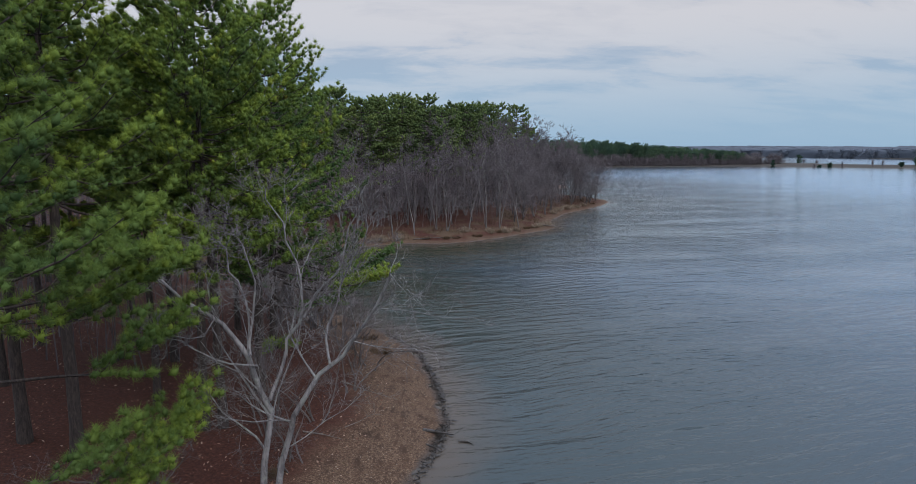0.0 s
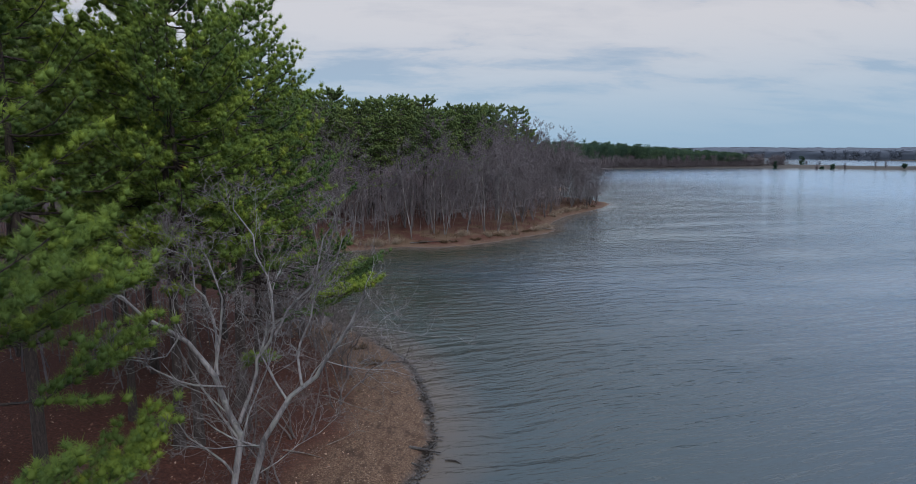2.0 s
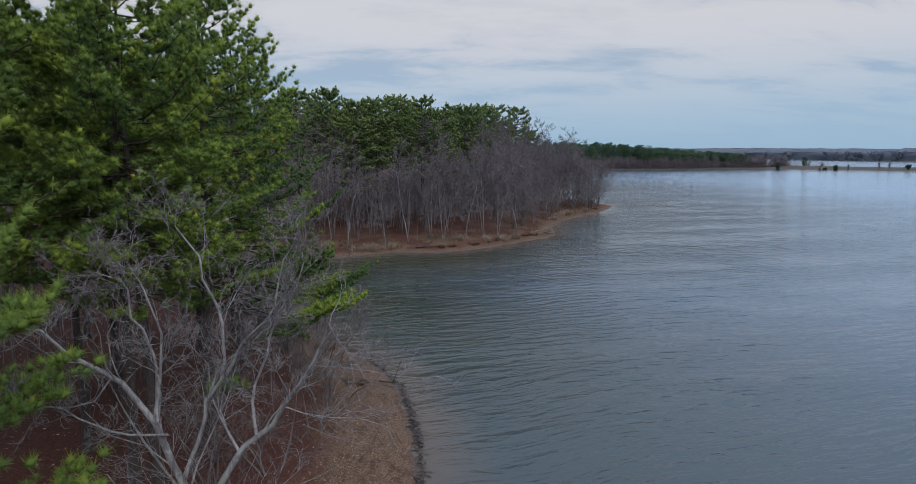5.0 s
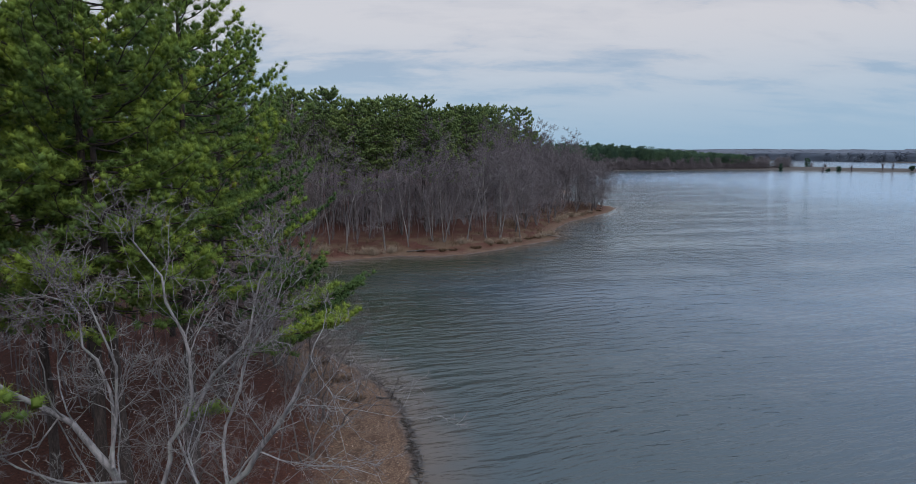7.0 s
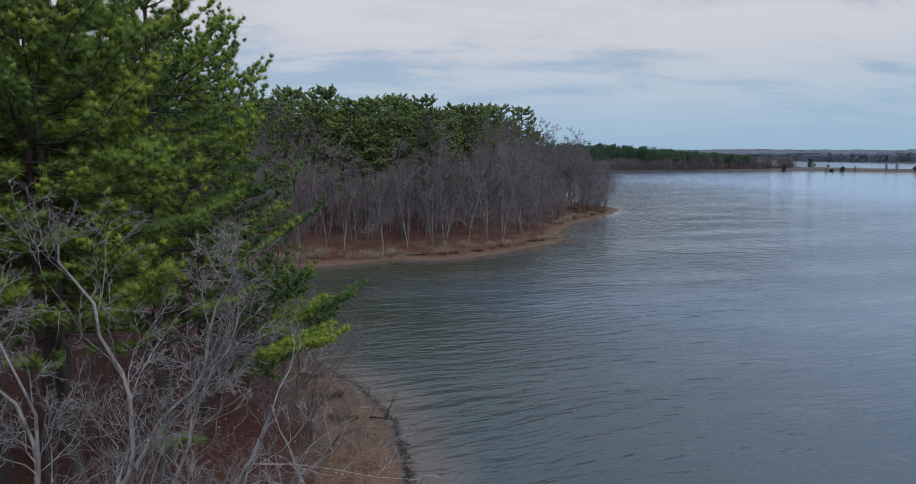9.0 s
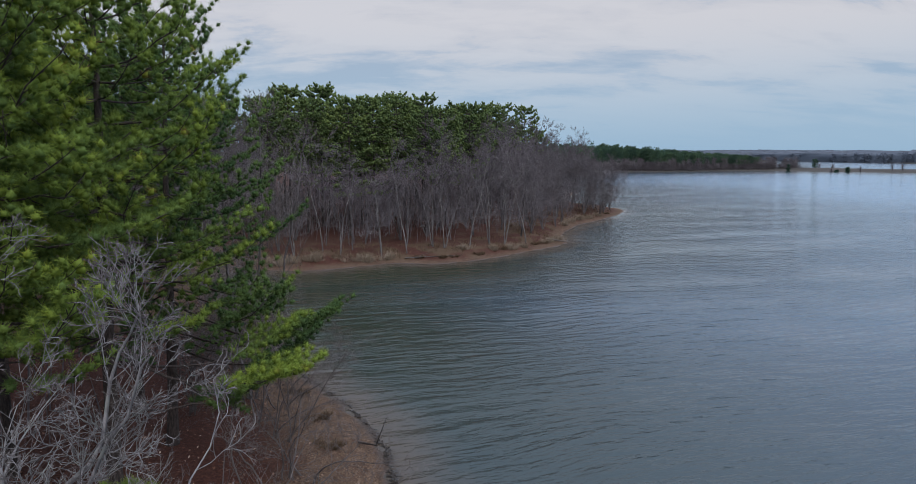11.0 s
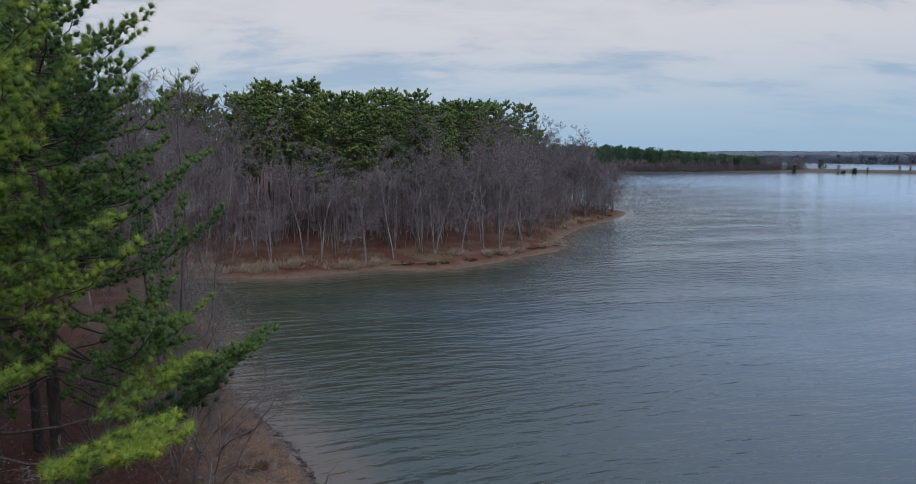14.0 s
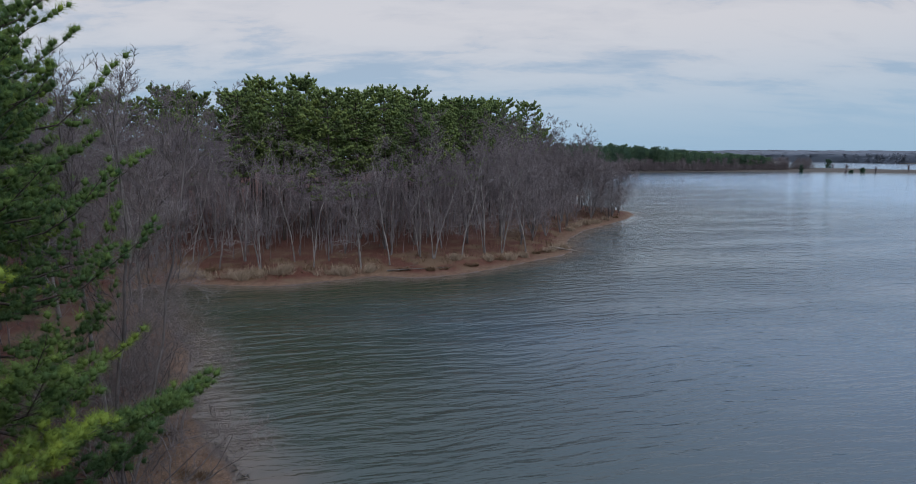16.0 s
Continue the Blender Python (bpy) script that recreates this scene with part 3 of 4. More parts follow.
# pines of the near point, from the camera outwards
def near_pines():
    g = "pines on the near point"
    made = []
    full = (5, 9.0, 0.235, 60, 0.021)
    a = pine("pine_tree", 11, 18.6, 6.8, 5.2, 19, *full, 0.26, NEEDLE, (0.3, 0.0), ((4.6, 4, 5.0), (6.4, -12, 6.2), (6.0, 30, 5.6), (3.6, -60, 4.0)), 0.45, 0.02)
    b = pine("pine_tree", 12, 18.3, 5.0, 6.2, 20, *full, 0.24, NEEDLE, (0.5, 0.2), ((6.0, -13, 7.2), (6.6, -36, 7.2), (4.6, -20, 6.6), (5.2, 8, 6.4), (3.4, -40, 5.0)), 0.4, -0.16)
    c = pine("pine_tree", 13, 19.0, 8.8, 4.9, 16, *full, 0.2, NEEDLE, (-0.2, 0.2), ((8.2, -30, 4.6), (8.4, -75, 4.2)), 0.45, 0.07)
    d = pine("pine_tree", 14, 19.5, 8.2, 5.6, 16, *full, 0.24, NEEDLE, (0.2, 0.0), ((4.4, 14, 4.6), (3.4, 46, 6.6), (3.6, 38, 6.0), (8.0, 26, 5.6), (7.2, 48, 6.4), (7.8, 40, 5.6), (8.8, 10, 5.2)), 0.0, 0.04)
    e = pine("pine_tree", 15, 20.0, 8.0, 4.8, 17, 5, 8.0, 0.28, 28, 0.032, 0.22, NEEDLE, (0.2, 0.2), (), 0.3, 0.08)
    spots = [(a, -9.4, 29.8, 0, 0.94), (b, -10.6, 36.2, 0, 0.9), (c, -10.3, 25.3, 0, 1.0), (e, -9.6, 25.5, 140, 0.86), (e, -13.4, 21.8, 75, 1.02), (d, -11.4, 11.8, 0, 1.0),
             (e, -16.3, 23.4, 200, 1.05), (e, -13.2, 27.5, 60, 0.78), (e, -14.8, 33.0, 110, 0.86), (e, -14.8, 16.0, 310, 1.05), (e, -14.0, 40.5, 250, 0.85)]
    first = set()
    for t, x, y, r, s in spots:
        ob = stand(t, x, y, r, s) if t not in first else again(t, x, y, r, s)
        first.add(t)
        made.append(tagged(ob, PINE_LABEL, "pine tree", g))
    return made


def scatter(rng, n, x0, x1, y0, y1, gap, ok, taken):
    out = []
    xs, ys = rng.uniform(x0, x1, n), rng.uniform(y0, y1, n)
    ds = inland_distance(xs, ys)
    for x, y, d in zip(xs, ys, ds):
        if not ok(x, y, d):
            continue
        if all((x - a) ** 2 + (y - b) ** 2 > gap * gap for a, b in taken):
            taken.append((x, y))
            out.append((x, y))
    return out


def inland(x, y):
    return float(inland_distance(np.array([float(x)]), np.array([float(y)]))[0])


NEAR = near_pines()
TAKEN = [(o.matrix_basis.translation.x, o.matrix_basis.translation.y) for o in NEAR]


def inner_pines():
    """The wood behind the first row, and the pines of the far point."""
    rng = np.random.default_rng(5)
    kinds = [pine("pine_tree", 30 + k, 18.4 + 0.6 * k, 5.5 + 1.5 * k, 3.7, 13, 5, 5.6, 0.4, 13, 0.04, 0.19, NEEDLE_FAR, (0.2, 0), (), 1.0) for k in range(3)]
    used = set()

    def put(x, y, s, g, label):
        k = kinds[int(rng.integers(0, 3))]
        ob = (stand if k not in used else again)(k, x, y, rng.uniform(0, 360), s)
        used.add(k)
        tagged(ob, label, "pine tree", g)

    for x, y in scatter(rng, 900, -40, -13, 14, 62, 5.8, lambda x, y, d: d > 8 and x > -0.95 * y + 2 and x < -13 - 0.0 * y, TAKEN):
        put(x, y, rng.uniform(0.88, 1.08), "pines in the near wood", "tall pine in the shaded wood with a bare lower trunk")
    ahead = [(-31.0, 113.5), (-36.5, 114.0), (-27.0, 113.0), (-24.5, 107.0), (-41.5, 116.0), (-19.5, 105.6), (-14.5, 99.0), (-11.5, 103.0), (-8.0, 131.9), (-10.5, 118.0), (-6.0, 119.5), (-8.5, 123.0)]
    for x, y in ahead:
        TAKEN.append((x, y))
        put(x, y, 1.0, "pines on the far point", "dense green pine above the leafless trees")
    far = scatter(rng, 1500, -58, 30, 92, 200, 4.4, lambda x, y, d: (15 if y < 150 else 17) < d < 30 and x > -0.55 * y + 2 and (x > -27 or y > 112), TAKEN)
    far += scatter(rng, 900, -70, 20, 92, 190, 8.5, lambda x, y, d: 30 < d < 75 and x > -0.6 * y - 6 and (x > -27 or y > 112), TAKEN)
    for x, y in far:
        put(x, y, rng.uniform(0.86, 0.95) + (0.1 if 114 < y < 146 else (0.0 if y < 146 else -0.04)), "pines on the far point", "dense green pine above the leafless trees")


inner_pines()


def lakeside_tree():
    """The pale many-stemmed tree at the near water's edge, leaning over the beach."""
    o = np.array([-5.8, 18.5, 0.9])
    a = [((-6.0, 18.6, 0.5), (-5.85, 18.65, 2.2), (-5.63, 18.8, 4.7), (-6.17, 18.6, 6.2), (-7.05, 18.4, 7.15), (-7.7, 18.2, 7.7), (-8.3, 18.0, 8.5)), 0.125]
    b = [((-5.65, 18.8, 4.6), (-5.39, 18.9, 5.3), (-5.1, 19.0, 6.2), (-4.6, 19.0, 7.1), (-4.78, 19.0, 8.5), (-5.1, 19.0, 9.7), (-5.5, 18.9, 10.8)), 0.068]
    c = [((-5.55, 18.3, 0.5), (-5.29, 18.3, 2.6), (-4.86, 18.3, 4.15), (-4.06, 18.25, 5.4), (-3.27, 18.2, 6.5), (-2.4, 18.0, 7.5), (-1.9, 17.9, 8.7)), 0.115]
    d = [((-6.17, 18.6, 6.2), (-6.0, 18.6, 7.2), (-5.75, 18.3, 8.5), (-6.1, 18.2, 9.6)), 0.05]
    e = [((-4.6, 19.0, 7.1), (-4.13, 19.1, 7.95), (-3.5, 19.2, 8.5), (-3.36, 19.3, 9.6), (-2.9, 19.3, 10.4)), 0.05]
    f = [((-5.95, 18.7, 5.7), (-6.7, 18.0, 6.0), (-7.5, 17.5, 6.7), (-8.4, 17.3, 7.1)), 0.036]
    g = [((-6.07, 18.5, 6.1), (-6.2, 18.9, 7.35), (-6.55, 18.9, 8.4), (-6.9, 18.9, 9.35), (-7.37, 18.9, 9.8)), 0.045]
    h = [((-3.7, 18.25, 5.9), (-3.9, 18.6, 6.75), (-3.4, 18.6, 7.94), (-2.9, 18.6, 9.2), (-2.4, 18.6, 10.0)), 0.045]
    stems = [([np.array(p) - o for p in pts], r) for pts, r in (a, b, c, d, e, f, g, h)]
    t = bare_tree("bare_tree", 3, stems, [(13, 0.34, 55), (6, 0.52, 50), (5, 0.52, 46), (4, 0.6, 40)], GREY_BARK, TWIG, 0.9, 0.1, 0.22, 0.07)
    t.matrix_basis = Matrix.Translation(o)
    tagged(t, "leafless pale-grey many-stemmed tree leaning over the gravel beach", "bare tree")


lakeside_tree()


def shrubs():
    rng = np.random.default_rng(8)
    kinds = []
    for k, (h, lean) in enumerate(((5.2, 0.35), (4.2, 0.5), (6.2, 0.25))):
        stems = []
        for s in range(4 + k):
            d = unit([rng.normal(0.25, lean), rng.normal(0, lean), 1.0])
            stems.append((wander(rng, (rng.normal(0, 0.3), rng.normal(0, 0.3), -0.2), d, h * rng.uniform(0.6, 1.05), 6, 0.16, -0.03), 0.045))
        kinds.append(bare_tree("bare_shrub", 60 + k, stems, [(8, 0.45, 60), (5, 0.5, 55), (5, 0.6, 50)], TWIG, RED_TWIG if k == 1 else TWIG, 1.0, 0.04))
    used = set()
    spots = [(0, -4.6, 30.5, 20), (1, -4.9, 34.0, 0), (2, -6.4, 37.5, 30), (0, -7.0, 41.0, -20), (1, -8.6, 43.6, 40), (2, -10.3, 46.5, 10), (0, -11.2, 48.5, 60), (1, -12.2, 51.0, -15),
             (2, -14.8, 55.0, 15), (0, -7.6, 24.8, 90), (1, -8.0, 27.0, 50), (2, -17.0, 60.5, 15), (1, -9.6, 19.0, 200), (0, -6.2, 26.5, 140), (2, -9.4, 41.5, 200), (0, -12.5, 45.5, 250), (1, -6.3, 23.0, 300),
             (2, -12.0, 43.2, 80), (0, -9.0, 45.6, 120), (2, -13.4, 49.6, 30), (0, -15.4, 52.6, 170), (1, -13.0, 53.6, 210), (2, -16.4, 57.4, 95), (0, -18.4, 63.0, 10), (2, -11.0, 40.0, 330), (1, -10.2, 44.2, 20), (0, -7.8, 39.4, 75), (2, -8.2, 46.0, 130), (1, -11.4, 46.8, 260), (0, -10.0, 49.2, 15), (2, -12.8, 52.0, 75)]
    for k, x, y, r in spots:
        x -= 1.3 if y > 42 else (0.3 if y > 28 else 0.0)
        t = kinds[k]
        ob = (stand if k not in used else again)(t, x, y, r, rng.uniform(0.78, 1.05))
        used.add(k)
        tagged(ob, "tangled leafless shrub with thin reddish-grey twigs by the shore", "shrub", "shrubs along the near shore")


shrubs()


def far_bare_trees():
    rng = np.random.default_rng(21)
    kinds = []
    for k, (h, n) in enumerate(((15.5, 1), (14.0, 2), (13.0, 3), (16.5, 1), (11.0, 2))):
        stems = []
        for s in range(n):
            stems.append((straight_stem(rng, h * (1 - 0.12 * s), 0.04 + 0.05 * (n > 1)), 0.125 / (1 + 0.3 * s)))
        kinds.append(bare_tree("bare_tree", 80 + k, stems, [(20 if n == 1 else 12, 0.4, 52), (9, 0.44, 48), (15, 0.45, 50)], TRUNK_FAR, TWIG_FAR, 2.0, 0.12, 0.32))
    low = []
    for k in range(2):
        stems = [(wander(rng, (0, 0, -0.2), unit([rng.normal(0, 0.26), rng.normal(0, 0.26), 1]), 7.5 * rng.uniform(0.75, 1.05), 5, 0.08, 0.05), 0.07) for s in range(5)]
        low.append(bare_tree("bare_tree", 95 + k, stems, [(8, 0.46, 52), (6, 0.5, 50), (8, 0.6, 46)], TRUNK_FAR, TWIG_FAR, 2.2, 0.05))
    used = set()
    label = "leafless grey tree in the winter wood behind the shore"

    def put(k, x, y, s):
        ob = (stand if k not in used else again)(k, x, y, rng.uniform(0, 360), s)
        used.add(k)
        tagged(ob, label, "bare tree", "leafless trees round the cove")

    front = [(-26.4, 87.5), (-21.2, 88.4), (-18.4, 84.5), (-15.8, 87.8), (-13.4, 86.1), (-8.8, 87.2), (-5.9, 88.4), (-3.0, 92.2), (-1.4, 91.4), (1.6, 92.3), (4.2, 95.9), (6.3, 96.9), (9.2, 99.0)]
    took = []
    pale = []
    for k, (h, n) in enumerate(((13.0, 1), (12.0, 2), (10.5, 3))):
        stems = [(wander(rng, (0.1 * s, 0, -0.3), unit([rng.normal(0, 0.07), rng.normal(0, 0.07), 1]), h * (1 - 0.15 * s), 7, 0.08, 0.04), 0.095 / (1 + 0.3 * s)) for s in range(n)]
        pale.append(bare_tree("bare_tree", 88 + k, stems, [(12 if n == 1 else 8, 0.4, 58), (7, 0.5, 52), (7, 0.55, 48)], TRUNK_PALE, TWIG_FAR, 2.0, 0.06))
    for i, (x, y) in enumerate(front):
        took.append((x, y))
        k = pale[i % 3]
        put(k, x, y, rng.uniform(0.85, 1.1))
    for x, y in scatter(rng, 1600, -44, 34, 68, 168, 3.0, lambda x, y, d: (3.6 if y < 105 else 2.2) < d < 17 and x > -0.62 * y + 4 and (x < -14 or y > 80), took):
        d = inland(x, y)
        if rng.uniform() < (0.85 if d < 5.5 and y > 100 else 0.22):
            put(low[int(rng.integers(0, 2))], x, y, rng.uniform(0.85, 1.35))
        else:
            size = rng.uniform(0.55, 0.72) if -23 < x < -7 and y < 110 else rng.uniform(0.9, 1.06)
            put(kinds[int(rng.integers(0, 5))], x, y, size * float(np.interp(x, [17, 33], [1.0, 0.66])))
    for x, y in scatter(rng, 500, -52, -25, 80, 110, 3.5, lambda x, y, d: 14 < d < 42 and x > -0.62 * y + 2, took):
        put(kinds[int(rng.integers(0, 5))], x, y, rng.uniform(0.92, 1.1))
    for x, y, s in ((34.3, 224.9, 1.08), (30, 226, 1.05), (14, 132, 0.96), (17, 138, 0.92), (20.5, 143, 0.84), (23.5, 149, 0.76), (16.5, 146, 0.94)):
        put(kinds[1], x, y, s)


far_bare_trees()


def shore_bare_trees():
    """A slim forked tree behind the near shrubs, and two with flat tiers of boughs at the head of the cove."""
    rng = np.random.default_rng(23)
    stems = [(wander(rng, (0.15 * s, 0, -0.3), unit([0.16 * (s - 1), rng.normal(0, 0.08), 1]), 15.4 - 0.7 * s, 7, 0.06, 0.05), 0.11 - 0.015 * s) for s in range(3)]
    slim = bare_tree("bare_tree", 99, stems, [(18, 0.32, 38), (7, 0.5, 38), (6, 0.5, 36)], TRUNK_FAR, TWIG, 1.9, 0.28, 0.45)
    tagged(stand(slim, -9.5, 42.2, 0, 0.91), "slim forked leafless tree with upright twigs behind the shore shrubs", "bare tree")
    stems = [(straight_stem(rng, 13.5, 0.04), 0.13)]
    tier = bare_tree("bare_tree", 98, stems, [(30, 0.36, 82), (8, 0.45, 48), (10, 0.5, 44)], TRUNK_PALE, TWIG_FAR, 1.9, 0.02, 0.14)
    label = "leafless grey tree with flat tiers of fine boughs beside the cove"
    tagged(stand(tier, -21.8, 67.6, 0, 1.05), label, "bare tree")
    tagged(again(tier, -25.2, 72.4, 130, 0.95), label, "bare tree")
    tagged(again(tier, -26.5, 65.5, 250, 1.05), label, "bare tree")


shore_bare_trees()


def undergrowth():
    """Thin saplings and brush that close the wood behind the first trees."""
    rng = np.random.default_rng(27)
    soup = Soup()
    n = 12000
    x, y = rng.uniform(-75, 32, n), rng.uniform(30, 180, n)
    d = inland_distance(x, y)
    k = (d > 9) & (d < 60) & (x > -0.75 * y) & ((y > 62) | (x < -14)) & (rng.uniform(0, 1, n) < np.clip((d - 6) / 16, 0.2, 1))
    x, y, d = x[k], y[k], d[k]
    z = height_from(d, x, y)
    n = len(x)
    h = rng.uniform(2.0, 8.5, n)
    foot = np.stack([x, y, z - 0.1], 1)
    tip = foot + np.stack([rng.normal(0, 0.1, n) * h, rng.normal(0, 0.1, n) * h, h], 1)
    soup.cones(foot, tip, rng.uniform(0.02, 0.06, n))
    for _ in range(5):
        f = rng.uniform(0.15, 0.95, n)[:, None]
        at = foot + (tip - foot) * f
        out = np.stack([rng.normal(0, 1, n), rng.normal(0, 1, n), rng.uniform(0.1, 1.2, n)], 1)
        soup.cones(at, at + unit(out) * (h * rng.uniform(0.12, 0.35, n))[:, None], np.full(n, 0.016))
    tagged(new("undergrowth", soup.mesh("undergrowth", TWIG_FAR)), "grey leafless saplings and brush under the trees", "undergrowth", kind="stuff")


undergrowth()


# ---- far shores ----
def far_woods():
    rng = np.random.default_rng(33)
    pinewood, greywood, poles = Soup(), Soup(), Soup()

    def clump(soup, x, y, h, w, n, tone, foot=0.3, width=0.28, spray=0.3):
        z0 = ground_z(x, y)
        c = np.stack([rng.normal(0, w * 0.33, n), rng.normal(0, w * 0.33, n), rng.uniform(foot, 1.0, n) * h], 1)
        c[:, :2] *= (1.25 - c[:, 2:3] / h * 0.75)
        P = np.array([x, y, z0]) + c
        needles(rng, soup, P, unit(rng.normal(0, 0.5, P.shape) + np.array([0, 0, 1.0])), np.full(n, w * spray), 5, width, np.full(n, tone) + rng.normal(0, 0.12, n))

    for _ in range(420):
        u = rng.uniform(0, 1)
        x = 60 + 176 * u
        y = np.interp(x, [60, 110, 150, 195, 250], [462, 497, 507, 525, 540]) + rng.uniform(5, 60) * (1.0 if u < 0.8 else 0.7)
        if inland(x, y) > 5:
            h = rng.uniform(16, 19.5) * (1 - 0.5 * max(0, u - 0.25) / 0.75)
            clump(pinewood, x, y, h * rng.uniform(0.86, 1.06), 5.0, 100, rng.uniform(0.15, 0.8), 0.42, 0.3, 0.17)
            poles.cones([(x, y, 0)], [(x, y, 0.8 * h)], [0.3])
    for _ in range(330):
        x = rng.uniform(62, 268)
        y = np.interp(x, [60, 110, 150, 195, 250], [462, 497, 507, 525, 540]) + rng.uniform(2, 12)
        if inland(x, y) > 3:
            clump(greywood, x, y, rng.uniform(4, 9.5), 4.0, 40, rng.uniform(0.3, 0.9), 0.05, 0.09)
    a = new("pine_wood", pinewood.mesh("pine_wood", NEEDLE_HAZY))
    part("trunks", poles.mesh("trunks", TRUNK_FAR), a)
    tagged(a, "dark green pine wood on the distant shore", "woods", kind="stuff")
    b = new("bare_wood", greywood.mesh("bare_wood", TWIG_FAR))
    tagged(b, "grey leafless thicket along the distant shore", "woods", kind="stuff")
    ridge = Soup()

    def canopy(x0, x1, n, line, h):
        """The closed, rolling crown of a far wood: a rough front that rounds over into its top."""
        xs = np.linspace(x0, x1, n)
        rows = ((0, 0.0), (1, 0.55), (5, 0.86), (16, 1.0), (60, 1.06), (220, 1.12))
        v = []
        for back, up in rows:
            lump = 1 + 0.07 * rng.normal(0, 1, n) + 0.05 * np.sin(xs / 37 + back) + 0.05 * np.sin(xs / 91)
            v.append(np.stack([xs + rng.normal(0, 1.5, n), line(xs) + back + rng.normal(0, 1.2, n), h * up * lump], 1))
        i, j = np.meshgrid(np.arange(len(rows) - 1), np.arange(n - 1), indexing="ij")
        q = np.stack([i * n + j, i * n + j + 1, (i + 1) * n + j + 1, (i + 1) * n + j], -1).reshape(-1, 4)
        ridge.add(np.concatenate(v), None, q, rng.uniform(0, 1, n * len(rows)))

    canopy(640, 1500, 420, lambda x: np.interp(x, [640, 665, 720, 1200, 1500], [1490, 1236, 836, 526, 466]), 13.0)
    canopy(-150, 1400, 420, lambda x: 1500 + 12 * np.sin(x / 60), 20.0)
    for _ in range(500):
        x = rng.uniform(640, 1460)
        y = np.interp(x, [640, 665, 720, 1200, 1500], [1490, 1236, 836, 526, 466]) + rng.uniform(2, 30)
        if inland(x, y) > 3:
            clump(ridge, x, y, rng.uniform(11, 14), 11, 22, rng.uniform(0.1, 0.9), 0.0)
    c = new("distant_woods", ridge.mesh("distant_woods", HAZY_WOOD, True))
    tagged(c, "winter woods along the horizon, blue-grey haze put into their colour", "woods", kind="stuff")


far_woods()


def causeway_trees():
    rng = np.random.default_rng(44)
    label = {"cedar_tree": "small dark evergreen on the low causeway", "bare_tree": "small leafless tree on the low causeway"}
    spots = [("cedar_tree", 222, 547, 7.5, 5.0), ("cedar_tree", 242, 506, 7.6, 3.4), ("cedar_tree", 290, 560, 7.5, 6.0), ("bare_tree", 236, 545, 8, 7), ("bare_tree", 300, 572, 5.5, 6), ("bare_tree", 308, 566, 5, 6),
             ("bare_tree", 264, 488, 7, 5), ("cedar_tree", 270, 492, 3.5, 3), ("cedar_tree", 279, 494, 4, 3.5), ("bare_tree", 287, 492, 5, 4), ("bare_tree", 306, 486, 5.5, 4), ("bare_tree", 314, 487, 5.5, 5),
             ("cedar_tree", 322, 478, 3, 4), ("cedar_tree", 333, 478, 6.5, 6), ("bare_tree", 339, 476, 5, 5), ("bare_tree", 252, 560, 5, 5), ("bare_tree", 262, 575, 5, 6)]
    for name, x, y, h, w in spots:
        t = new(name)
        wood, leaf = Soup(), Soup()
        wood.tube(np.array([(0, 0, -0.3), (0.05 * w, 0, h * 0.4), (0, 0.04 * w, h * 0.85)]), [0.2, 0.13, 0.05], 5)
        n = 90
        f = rng.uniform(0.08, 1, n)
        ang = rng.uniform(0, 2 * np.pi, n)
        rr = w * 0.42 * np.sqrt(rng.uniform(0, 1, n)) * np.sin(np.clip(f * 2.7, 0, 3.0)) ** 0.6
        P = np.stack([rr * np.cos(ang), rr * np.sin(ang), f * h], 1)
        if name == "cedar_tree":
            needles(rng, leaf, P, unit(P * np.array([1, 1, 0]) + np.array([0, 0, 1.0])), np.full(n, 0.95), 9, 0.22, rng.uniform(0.0, 0.4, n))
            part("trunk", wood.mesh("trunk", PINE_BARK), t)
            part("crown", leaf.mesh("crown", NEEDLE_HAZY), t)
        else:
            leaf.cones(np.stack([0 * f, 0 * f, f * h * 0.6], 1), P, np.full(n, 0.07))
            leaf.cones(P * 0.6 + np.array([0, 0, h * 0.2]), P + rng.normal(0, 0.6, P.shape), np.full(n, 0.05))
            part("trunk", wood.mesh("trunk", TRUNK_FAR), t)
            part("crown", leaf.mesh("crown", TWIG_FAR), t)
        stand(t, x, y)
        tagged(t, label[name], "tree", "trees on the causeway")


causeway_trees()


